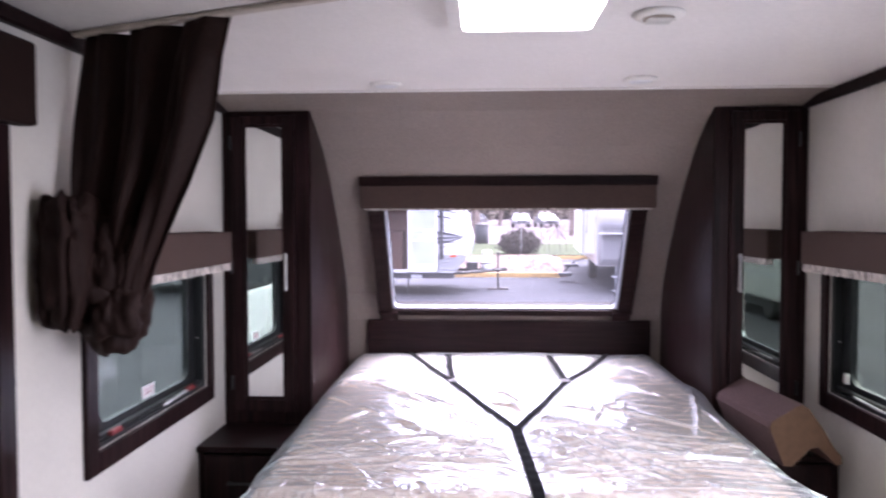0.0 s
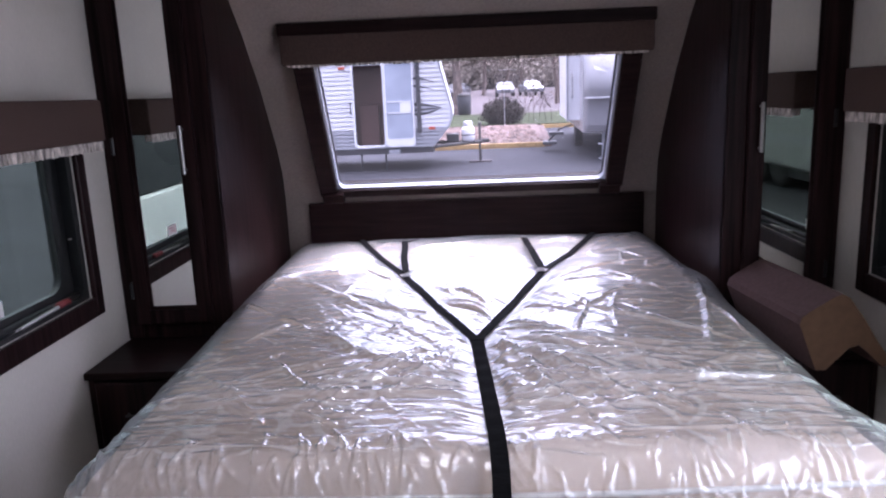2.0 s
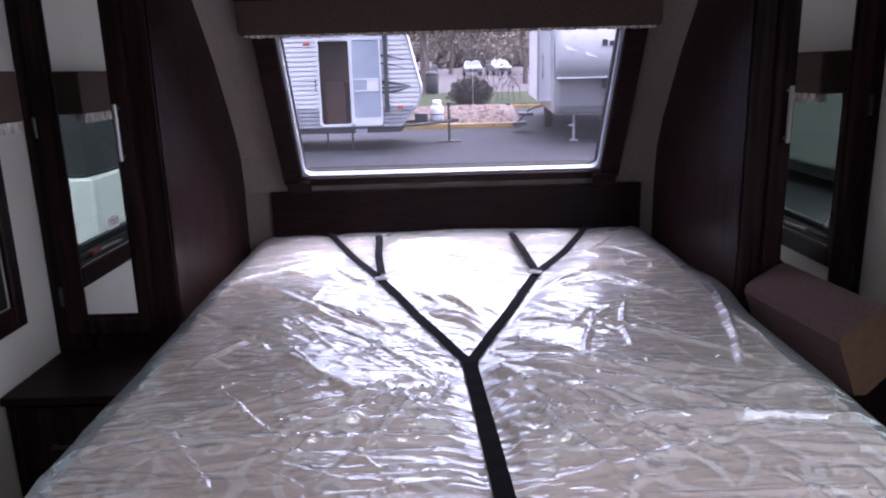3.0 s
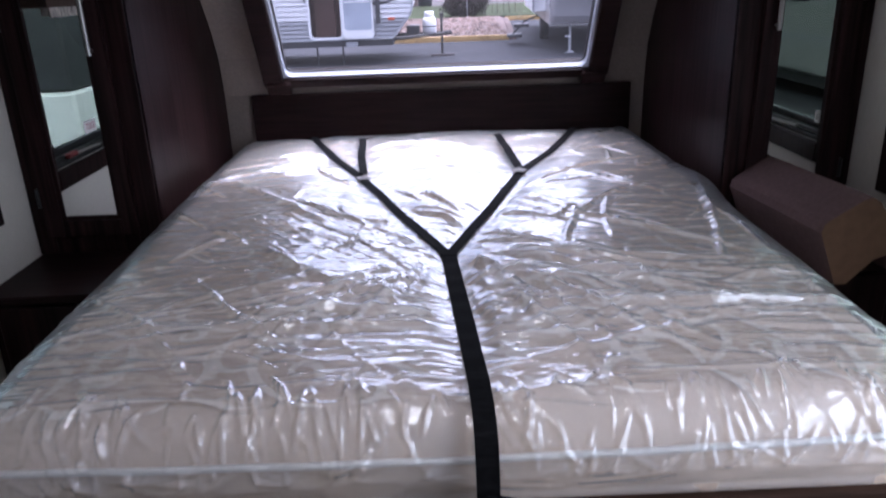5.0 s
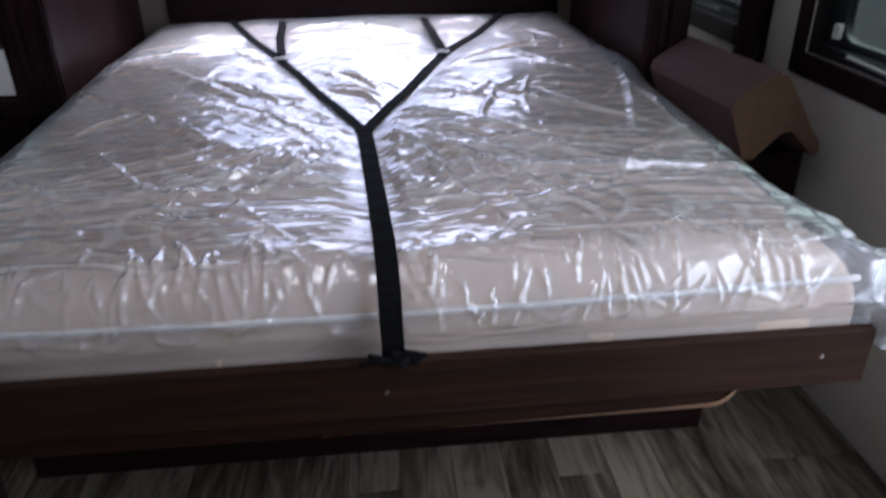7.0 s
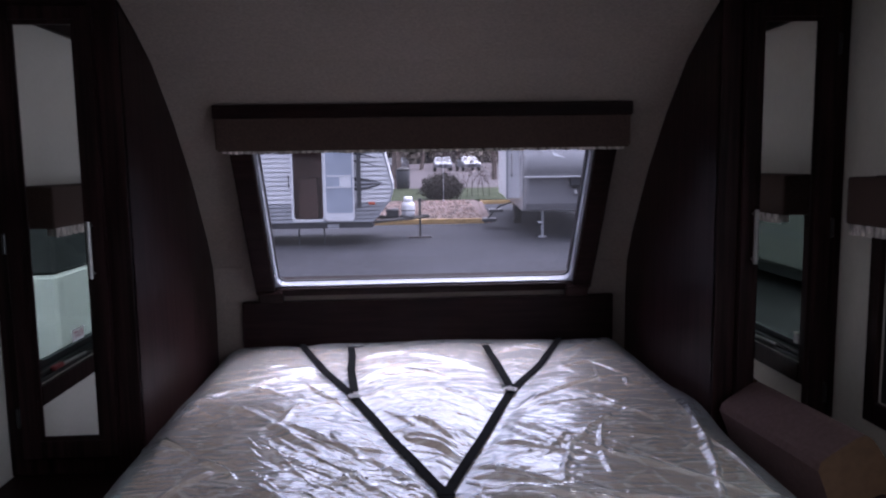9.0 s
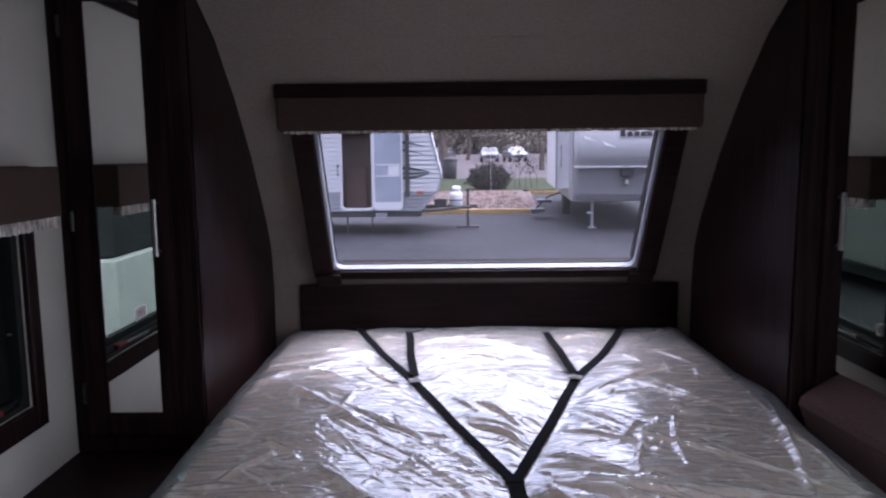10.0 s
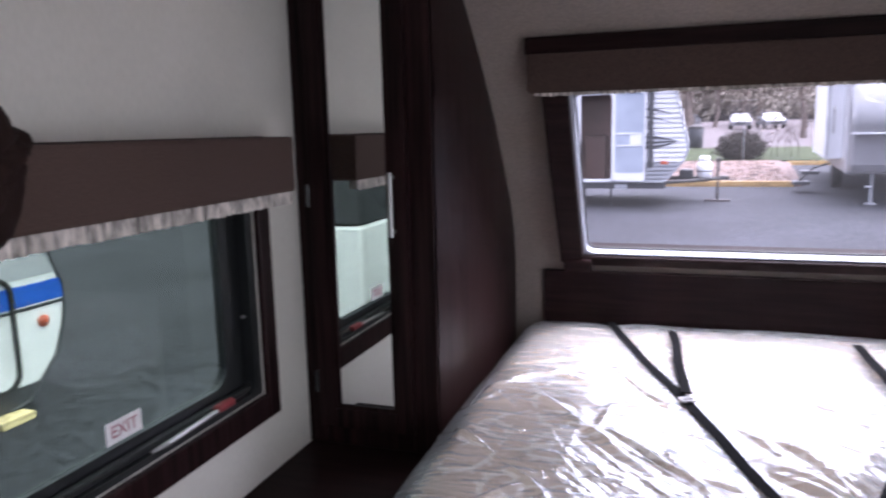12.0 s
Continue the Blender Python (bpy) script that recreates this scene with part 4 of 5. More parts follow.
for x, y, a in ((-0.101, 3.256, 25), (0.374, 3.272, -25)):
    bm = ring(bmesh.new(), rounded(-0.019, 0.019, -0.014, 0.014, 0.003, 2), rounded(-0.014, 0.014, -0.008, 0.008, 0.002, 2), "z", 0.0, 0.004)
    box(bm, -0.015, 0.015, -0.0015, 0.0015, 0.001, 0.005)
    bm.transform(Matrix.Translation((x, y, top_z(x, y) + 0.019)) @ Euler((0, 0, radians(a))).to_matrix().to_4x4())
    part("buckle", bm, STEEL, strap, "small steel slide buckle")
bm = bmesh.new()
loop = [Vector((0.163 + 0.018 * math.cos(k * 1.3) + 0.002 * k, 1.957 + 0.004 * math.sin(k * 0.9), 0.660 + 0.010 * math.sin(k * 1.7))) for k in range(22)]
tube(bm, loop, 0.0048, 6)
part("knot", bm, WEB, strap, "frayed black strap knot", smooth=True)
for dx, dz in ((-0.045, -0.004), (0.028, -0.018), (-0.030, 0.012)):
    bm = tube(bmesh.new(), [(0.163, 1.955, 0.660), (0.163 + dx * 0.6, 1.952, 0.662 + dz * 0.4), (0.163 + dx, 1.953, 0.660 + dz)], [0.005, 0.0045, 0.003], 6)
    part("loose_end", bm, WEB, strap)
part("fork_seam", boxed(J[0] - 0.02, J[0] + 0.02, J[1] - 0.01, J[1] + 0.012, top_z(*J) + 0.013, top_z(*J) + 0.0185, bevel=0.002), WEB, strap)


# ---- curtain on its track ----
curtain = thing("curtain", "dark brown satin curtain knotted up against the side wall", "curtain", at=(-0.9, 1.95, 1.2))
bm = bmesh.new()
LEFT = [(1.972, -1.005, 2.03), (1.75, -1.01, 2.0), (1.55, -1.0, 1.97), (1.40, -0.99, 1.95), (1.25, -0.96, 1.97)]
RIGHT = [(1.972, -0.565, 1.835), (1.90, -0.61, 1.90), (1.75, -0.65, 1.945), (1.60, -0.71, 1.955), (1.40, -0.80, 1.96), (1.25, -0.86, 1.965)]


def along(tab, z):
    for a, b in zip(tab, tab[1:]):
        if a[0] >= z >= b[0]:
            f = (a[0] - z) / (a[0] - b[0])
            return Vector((a[1] + f * (b[1] - a[1]), a[2] + f * (b[2] - a[2]), z))
    return Vector((tab[-1][1], tab[-1][2], z))


nu, nv = 110, 60
grid = []
for j in range(nv + 1):
    f = j / nv
    z = 1.972 - f * 0.72
    a, b = along(LEFT, z), along(RIGHT, z)
    d = (b - a)
    nrm = Vector((d.y, -d.x, 0)).normalized()
    row = []
    for i in range(nu + 1):
        u = i / nu
        amp = 0.022 + 0.03 * f * (1 - 0.2 * f)
        w = math.sin(u * 17 + 3.0 * noise.noise((u * 2.5, f * 1.2, 1)) + f * 1.8) + 0.45 * math.sin(u * 37 + 2.5 * noise.noise((u * 4, f * 2, 5)) + f * 3) + 0.5 * noise.noise((u * 12, f * 2.2, 8))
        p = a + d * u + nrm * (amp * w * 0.75) + Vector((0, 0, 0.012 * noise.noise((u * 9, f * 4, 3)) * f))
        p.x = max(p.x, XL + 0.006)
        row.append(bm.verts.new(p))
    grid.append(row)
for a, b in zip(grid, grid[1:]):
    for i in range(nu):
        bm.faces.new((a[i], a[i + 1], b[i + 1], b[i]))
drop = part("drop", bm, CURT, curtain, smooth=True)
sol = drop.modifiers.new("thickness", "SOLIDIFY")
sol.thickness = 0.003
for cx, cy, cz, rx, ry, rz, seed in ((-0.968, 2.15, 1.438, 0.070, 0.108, 0.112, 1), (-0.985, 1.90, 1.40, 0.055, 0.085, 0.165, 2), (-0.918, 1.985, 1.272, 0.085, 0.098, 0.108, 3), (-0.92, 1.985, 1.38, 0.08, 0.07, 0.13, 4)):
    bm = bmesh.new()
    r = bmesh.ops.create_icosphere(bm, subdivisions=5, radius=1.0)
    for v in r["verts"]:
        q = v.co.normalized()
        if seed == 2:
            # hanging swag: flat-topped, with upright folds
            run = math.atan2(q.y, q.x) * 3.2 + 1.5 * noise.noise(q * 1.6)
            q = Vector([math.copysign(abs(c) ** 0.55, c) for c in q]) * Vector((1, 1, 1)).length * 0.55
        elif seed == 4:
            run = math.atan2(q.y, q.x) * 3.0 + 1.2 * noise.noise(q * 2.0)
        else:
            run = 3.6 * (q.z * 0.9 - q.y * 0.8) + 2.6 * noise.noise(q * 1.5 + Vector((seed, 0, 0)))
        k = 0.81 + 0.25 * abs(math.sin(run)) ** 0.8 + 0.16 * noise.noise(q * 1.8 + Vector((seed * 7, 0, 0))) + 0.08 * noise.noise(q * 5.0 + Vector((0, seed, 0)))
        v.co = Vector((max(cx + q.x * rx * k, XL + 0.004), cy + q.y * ry * k, cz + q.z * rz * k))
    part("gathered_fold", bm, CURT, curtain, "bunched satin fold", smooth=True)
track = thing("curtain_track", "slim beige curtain track on the ceiling", "curtain track", at=(-0.6, 1.86, TOP))
bm = bmesh.new()
box(bm, -0.47, 0.47, -0.014, 0.014, -0.012, -0.001, bevel=0.003)
bm.transform(Matrix.Translation((-0.60, 1.845, TOP)) @ Euler((0, 0, math.atan2(-0.17, 0.45))).to_matrix().to_4x4())
part("rail", bm, material("beige_rail", (0.55, 0.50, 0.44), 0.5), track)

# ---- ceiling fixtures ----
lamp = thing("ceiling_light", "glowing square ceiling light in a white frame", "ceiling light", at=(0.128, 1.82, TOP))
bm = ring(bmesh.new(), rounded(-0.06, 0.316, 1.62, 2.02, 0.03), rounded(-0.028, 0.284, 1.652, 1.988, 0.02), "z", TOP - 0.018, TOP - 0.001)
part("frame", bm, WHITEP, lamp)
part("diffuser", extrude(bmesh.new(), rounded(-0.03, 0.286, 1.65, 1.99, 0.02), "z", TOP - 0.010, TOP - 0.003), LAMP, lamp, "glowing white diffuser")
vent = thing("ceiling_vent", "round beige ceiling vent with slots", "vent", at=(0.432, 1.915, TOP))
part("rim", lathe(bmesh.new(), [(0.058, -0.001), (0.06, -0.006), (0.05, -0.012), (0.036, -0.013)], (0.432, 1.915, TOP), 32), WHITEP, vent, smooth=True)
part("core", lathe(bmesh.new(), [(0.037, -0.002), (0.036, -0.016), (0.02, -0.018)], (0.432, 1.915, TOP), 24), material("beige_vent", (0.35, 0.30, 0.25), 0.6), vent, "darker slotted core")
for y in (-0.02, -0.007, 0.007, 0.02):
    part("slat", boxed(0.432 - 0.028, 0.432 + 0.028, 1.915 + y - 0.003, 1.915 + y + 0.003, TOP - 0.022, TOP - 0.017), WHITEP, vent)
for x, y in ((-0.316, 2.735), (0.559, 2.70)):
    spot = thing("spotlight", "flat round white ceiling spotlight, switched off", "spotlight", "ceiling spotlights", at=(x, y, TOP))
    part("rim", lathe(bmesh.new(), [(0.056, -0.001), (0.056, -0.008), (0.046, -0.014), (0.04, -0.012)], (x, y, TOP), 32), WHITEP, spot, smooth=True)
    part("lens", lathe(bmesh.new(), [(0.041, -0.004), (0.038, -0.0125), (0.01, -0.0135)], (x, y, TOP), 24), ALU, spot, smooth=True)


# ---- outdoors ----
def ground_z(y):
    return -0.50 + 0.017 * y


SIDING = material("white_siding", (0.76, 0.76, 0.77), 0.4, spread=0.03, dark=0.05)
GREYS = material("grey_siding", (0.36, 0.37, 0.39), 0.4, spread=0.04)
CHAR = material("dark_trim", (0.035, 0.036, 0.04), 0.5)
SILVER = material("silver_gelcoat", (0.36, 0.355, 0.36), 0.3, spread=0.03, dark=0.05)
SILVERD = material("lower_gelcoat", (0.27, 0.265, 0.27), 0.35, spread=0.03, dark=0.06)
BLUE = material("blue_stripe", (0.02, 0.10, 0.48), 0.35, spread=0.04)
ORANGE = material("orange_lens", (0.5, 0.08, 0.025), 0.3)
YELLOW = material("yellow_kerb_paint", (0.40, 0.26, 0.10), 0.7, spread=0.2, bump=0.3)
LIME = material("pale_concrete", (0.105, 0.09, 0.09), 0.9, spec=0.1, spread=0.12, grain=(8, 8, 8), coarse=0.3)
GRASS = material("lawn", (0.036, 0.046, 0.02), 0.95, spec=0.1, spread=0.35, grain=(14, 14, 14), coarse=0.5, dark=0.25, bump=0.6)
MULCH = material("red_brown_gravel", (0.115, 0.075, 0.063), 0.9, spread=0.4, grain=(12, 12, 12), coarse=0.8, dark=0.15, bump=0.8)
BARK = material("bark", (0.15, 0.115, 0.098), 0.9, spread=0.3, grain=(20, 20, 4), bump=0.6)
TWIG = material("dark_twig", (0.045, 0.032, 0.028), 0.9, spread=0.3, grain=(20, 20, 4), spec=0.1)
LEAFD = material("bush_leaf", (0.046, 0.038, 0.031), 0.8, spread=0.3, grain=(9, 9, 9))
LEAFM = material("tree_leaf", (0.21, 0.18, 0.145), 0.8, spread=0.35, grain=(3, 3, 3), coarse=0.3, dark=0.3)
DOORIN = material("brown_interior", (0.24, 0.13, 0.105), 0.6, spread=0.15)
SCREEN = material("grey_screen", (0.36, 0.40, 0.46), 0.7, spread=0.05, grain=(90, 90, 90))
RUST = material("dark_steel", (0.05, 0.046, 0.044), 0.6, spread=0.15)
CARW = material("car_paint_white", (0.22, 0.225, 0.24), 0.25, spread=0.02)
CARD = material("car_paint_dark", (0.06, 0.065, 0.075), 0.25, spread=0.02)
CARGLASS = material("car_window", (0.02, 0.022, 0.026), 0.08, spread=0.0)

bm = bmesh.new()
vs = [bm.verts.new((x, y, ground_z(y))) for x, y in ((-600, -600), (600, -600), (600, 900), (-600, 900))]
bm.faces.new(vs)
ground = tagged(part("ground", bm, ASPHALT), "grey asphalt lot reaching the horizon", "ground", kind="structure")


def bed_patch(name, outline, mat, label, cat, up=0.02, thick=0.25):
    bm = bmesh.new()
    top = [bm.verts.new((x, y, ground_z(y) + up)) for x, y in outline]
    low = [bm.verts.new((x, y, ground_z(y) - thick)) for x, y in outline]
    bm.faces.new(top)
    for i in range(len(top)):
        j = (i + 1) % len(top)
        bm.faces.new((top[i], low[i], low[j], top[j]))
    bmesh.ops.recalc_face_normals(bm, faces=bm.faces[:])
    return tagged(part(name, bm, mat), label, cat, kind="structure")


bed_patch("planting_bed", [(-6, 21.75), (2.35, 21.6), (2.95, 29.0), (2.9, 30.2), (-6, 30.2)], MULCH, "reddish gravel planting bed behind the kerb", "gravel bed", 0.09)
bed_patch("lawn", [(-30, 30.2), (14, 30.2), (14, 40.0), (-30, 40.0)], GRASS, "strip of short green lawn", "lawn", 0.10)
bed_patch("pavement", [(-60, 40.0), (60, 40.0), (60, 130.0), (-60, 130.0)], LIME, "pale concrete car park beyond the lawn", "pavement", 0.07)


def kerb(name, a, b, w, h, mat, label):
    a, b = Vector((*a, 0)), Vector((*b, 0))
    d = (b - a).normalized()
    s = Vector((-d.y, d.x, 0)) * w / 2
    bm = bmesh.new()
    q = []
    for p, k in ((a, 1), (b, 1)):
        for sg, up in ((-1, -0.2), (-1, h), (1, h), (1, -0.2)):
            v = p + s * sg * (1 if up < 0 else 0.8)
            q.append(bm.verts.new((v.x, v.y, ground_z(v.y) + up)))
    bm.faces.new(q[:4])
    bm.faces.new(q[4:][::-1])
    for i in range(4):
        bm.faces.new((q[i], q[i + 4], q[(i + 1) % 4 + 4], q[(i + 1) % 4]))
    bmesh.ops.recalc_face_normals(bm, faces=bm.faces[:])
    return tagged(part(name, bm, mat), label, "kerb", "kerbs", kind="structure")


kerb("kerb", (-6, 21.62), (2.3, 21.5), 0.22, 0.13, YELLOW, "worn yellow painted kerb")
kerb("kerb", (2.42, 21.5), (3.0, 29.0), 0.20, 0.11, MULCH, "reddish worn kerb")
kerb("kerb", (3.0, 29.1), (14, 28.6), 0.20, 0.13, YELLOW, "worn yellow painted kerb")

# gravel stones lying on the bed
bm = bmesh.new()
rnd = random.Random(21)
for k in range(2600):
    x, y = rnd.uniform(-4, 2.5), 21.85 + 8.1 * rnd.random() ** 1.3
    if x > 2.3 + (y - 21.6) * 0.08 - 0.05:
        continue
    r = rnd.uniform(0.03, 0.075)
    z = ground_z(y) + 0.09
    a = rnd.uniform(0, 6)
    q = [bm.verts.new((x + r * math.cos(a + i * 1.57), y + r * math.sin(a + i * 1.57), z)) for i in range(4)]
    t = bm.verts.new((x + rnd.uniform(-0.02, 0.02), y, z + r * rnd.uniform(0.5, 0.9)))
    for i in range(4):
        bm.faces.new((q[i], q[(i + 1) % 4], t))
STONE = material("gravel_stone", (0.155, 0.108, 0.09), 0.9, spread=0.4, grain=(3, 3, 3), dark=0.2)
tagged(part("gravel", bm, STONE), "loose reddish gravel stones on the bed", "gravel", kind="stuff")

# ---- ribbed travel trailer across the lot ----
A_Y = 17.0
ta = thing("travel_trailer", "white ribbed travel trailer with its door open", "travel trailer", at=(-4.5, 18.2, ground_z(18.2)))


def nose_x(z):
    tab = [(0.30, -0.66), (0.36, -0.57), (0.75, -0.25), (0.95, -0.18), (1.10, -0.18), (2.17, -0.446), (2.55, -0.62), (2.78, -0.9), (2.80, -1.2)]
    for (za, xa), (zb, xb) in zip(tab, tab[1:]):
        if za <= z <= zb:
            return xa + (xb - xa) * (z - za) / (zb - za)
    return tab[-1][1]


DX0, DX1, DZ0, DZ1 = -2.31, -1.68, 0.36, 2.12


def ribs(bm, z0, z1, pitch, x_from, x_to, gap=None):
    """Horizontal ribbed siding: a flat band, then a narrow recessed groove."""
    z = z0
    while z < z1 - 0.01:
        for t0, t1, dep in ((z, z + pitch * 0.72, -0.026), (z + pitch * 0.72, z + pitch, 0.036)):
            t1 = min(t1, z1)
            spans = [(x_from, None)]
            if gap and t0 > gap[2] - 0.02 and t1 < gap[3] + 0.02:
                spans = [(x_from, gap[0]), (gap[1], None)]
            for a, b in spans:
                e0, e1 = (b, b) if b is not None else (nose_x(t0), nose_x(t1))
                v = [bm.verts.new(p) for p in ((a, A_Y + dep, t0), (e0, A_Y + dep, t0), (e1, A_Y + dep, t1), (a, A_Y + dep, t1), (a, A_Y + 0.04, t0), (e0, A_Y + 0.04, t0), (e1, A_Y + 0.04, t1), (a, A_Y + 0.04, t1))]
                for f in ((0, 1, 2, 3), (0, 4, 5, 1), (3, 2, 6, 7), (1, 5, 6, 2), (0, 3, 7, 4)):
                    bm.faces.new([v[i] for i in f])
        z = min(z + pitch, z1)
    bmesh.ops.recalc_face_normals(bm, faces=bm.faces[:])
    return bm


part("upper_siding", ribs(bmesh.new(), 0.72, 2.80, 0.098, -8.6, None, (DX0, DX1, DZ0, DZ1)), SIDING, ta, "white ribbed siding")
part("lower_siding", ribs(bmesh.new(), 0.30, 0.72, 0.084, -8.6, None, (DX0, DX1, DZ0, DZ1)), GREYS, ta, "grey ribbed siding")
zs = [0.30, 0.36, 0.55, 0.75, 0.95, 1.10, 1.5, 2.17, 2.4, 2.55, 2.68, 2.78, 2.80]
bm = bmesh.new()
rows = [(bm.verts.new((nose_x(z) + 0.006, A_Y - 0.026, z)), bm.verts.new((nose_x(z) + 0.006, A_Y + 2.4, z))) for z in zs]
for a, b in zip(rows, rows[1:]):
    bm.faces.new((a[0], a[1], b[1], b[0]))
part("front_cap", bm, SIDING, ta, "white front sheet")
bm = bmesh.new()
for a, b in zip(zs, zs[1:]):
    tube(bm, [(nose_x(a), A_Y - 0.026, a), (nose_x(b), A_Y - 0.026, b)], 0.022, 6)
part("corner_trim", bm, GREYS, ta, "grey corner moulding")
part("roof", boxed(-8.6, -1.0, A_Y, A_Y + 2.4, 2.80, 2.86, bevel=0.02), SIDING, ta)
part("floor_frame", boxed(-8.6, -0.62, A_Y + 0.02, A_Y + 2.35, 0.17, 0.31), CHAR, ta, "dark chassis")
part("back_side", boxed(-8.6, -1.0, A_Y + 2.36, A_Y + 2.4, 0.31, 2.80), SIDING, ta)
part("rear_end", boxed(-8.64, -8.6, A_Y, A_Y + 2.4, 0.31, 2.80), SIDING, ta)
part("inner_wall", boxed(-3.2, -0.9, A_Y + 1.2, A_Y + 1.24, 0.31, 2.6), DOORIN, ta, "brown room seen through the doorway")
part("inner_cabinet", boxed(-2.35, -1.9, A_Y + 0.9, A_Y + 1.19, 0.32, 1.25, bevel=0.01), DOORIN, ta)
bm = ring(bmesh.new(), rounded(DX0 - 0.05, DX1 + 0.04, DZ0 - 0.04, DZ1 + 0.04, 0.09), rounded(DX0, DX1, DZ0 + 0.01, DZ1, 0.07), "y", A_Y - 0.05, A_Y + 0.04)
part("door_frame", bm, SIDING, ta, "white door frame")
leaf = part("door", ring(bmesh.new(), rounded(-1.64, -1.0, 0.33, 2.14, 0.09), rounded(-1.605, -1.035, 0.50, 2.105, 0.06), "y", A_Y - 0.09, A_Y - 0.05), SIDING, ta, "open white screen door")
part("screen", extrude(bmesh.new(), rounded(-1.61, -1.03, 0.49, 2.11, 0.06), "y", A_Y - 0.076, A_Y - 0.07), SCREEN, leaf, "grey insect screen")
part("kick_panel", boxed(-1.59, -1.05, A_Y - 0.088, A_Y - 0.078, 0.345, 0.50), SIDING, leaf, "white kick panel")
for z in (1.06, 1.30):
    part("cross_rail", boxed(-1.58, -1.06, A_Y - 0.088, A_Y - 0.078, z - 0.014, z + 0.014), SIDING, leaf)
part("sliding_panel", boxed(-1.31, -1.07, A_Y - 0.087, A_Y - 0.079, 1.08, 1.28), SIDING, leaf, "white latch panel")
part("grab_handle", tube(bmesh.new(), [(DX0 - 0.09, A_Y - 0.03, 1.08), (DX0 - 0.09, A_Y - 0.07, 1.12), (DX0 - 0.09, A_Y - 0.07, 1.28), (DX0 - 0.09, A_Y - 0.03, 1.32)], 0.014, 6), CHAR, ta, "black grab handle")
part("awning_arm", boxed(-0.945, -0.855, A_Y - 0.10, A_Y - 0.03, 0.62, 2.7, bevel=0.008), CHAR, ta, "black awning arm")
for x, z in ((-2.55, 2.05), (-0.63, 0.70)):
    part("marker_light", boxed(x - 0.07, x + 0.07, A_Y - 0.045, A_Y - 0.02, z - 0.03, z + 0.03, bevel=0.008), ORANGE, ta, "orange marker light")
# black swoosh graphic: two long curved bands over a pointed leaf
def swoosh(points, mat, label, out=0.0):
    """A flat band on the siding through stations (x, low, high)."""
    b = bmesh.new()
    prev = None
    for x, lo, hi in points:
        row = [b.verts.new((x, A_Y - 0.031 - out, lo)), b.verts.new((x, A_Y - 0.031 - out, hi)), b.verts.new((x, A_Y - 0.027, hi)), b.verts.new((x, A_Y - 0.027, lo))]
        if prev:
            for q in range(4):
                b.faces.new((prev[q], row[q], row[(q + 1) % 4], prev[(q + 1) % 4]))
        prev = row
    bmesh.ops.recalc_face_normals(b, faces=b.faces[:])
    part("stripe", b, mat, ta, label)


for shift, thick in ((0.0, 0.05), (-0.17, 0.035)):
    swoosh([(-1.0 + 0.50 * t, 1.80 + shift - 0.13 * t ** 1.4 - thick * (1 - t), 1.80 + shift - 0.13 * t ** 1.4 + 0.006) for t in np.linspace(0, 1, 11).tolist()], CHAR, "black curved stripe")
for layer, (low, high, mat, label) in enumerate(((0.16, 0.13, CHAR, "black pointed stripe"), (0.10, 0.05, GREYS, "grey filling of the pointed stripe"), (0.055, -0.01, CHAR, "thin black inner stripe"))):
    swoosh([(-1.0 + 0.62 * t, 1.14 - low * (1 - t ** 2.2), 1.14 + high * (1 - t ** 1.3)) for t in np.linspace(0, 1, 13).tolist()], mat, label, 0.005 * layer)
part("step", boxed(-1.6, -1.36, A_Y - 0.05, A_Y + 0.1, 0.18, 0.26), GREYS, ta)
for x in (-2.25, -1.7):
    part("jack_leg", tube(bmesh.new(), [(x, A_Y + 0.2, 0.2), (x, A_Y + 0.2, ground_z(A_Y))], 0.02, 6), CHAR, ta)
for x in (-5.2, -4.4):
    w = part("wheel", lathe(bmesh.new(), [(0.2, 0), (0.33, 0.01), (0.34, 0.1), (0.33, 0.19), (0.2, 0.2)], (0, 0, 0), 24), RUBBER, ta, smooth=True)
    w.matrix_basis = Matrix.Translation(Vector((x, A_Y + 0.25, ground_z(A_Y) + 0.33)) - ta.location) @ Euler((radians(90), 0, 0)).to_matrix().to_4x4()
# A-frame hitch with jack and gas bottle
for y in (17.4, 19.0):
    part("drawbar", tube(bmesh.new(), [(-0.75, y, 0.26), (0.53, 18.2, 0.30)], 0.045, 6), RUST, ta, "dark steel drawbar")
part("coupler", boxed(0.45, 0.66, 18.14, 18.26, 0.27, 0.36, bevel=0.02), RUST, ta)
part("tongue_jack", tube(bmesh.new(), [(0.435, 18.2, 0.68), (0.435, 18.2, ground_z(18.2) + 0.02)], 0.028, 8), RUST, ta, "dark tongue jack post")
part("jack_head", boxed(0.39, 0.48, 18.14, 18.26, 0.66, 0.74, bevel=0.015), RUST, ta)
part("jack_foot", boxed(0.17, 0.70, 18.1, 18.3, ground_z(18.2), ground_z(18.2) + 0.035), LIME, ta, "pale wooden foot plate")
part("battery_box", boxed(-0.35, -0.06, 18.0, 18.4, 0.31, 0.50, bevel=0.02), CHAR, ta, "black battery box")
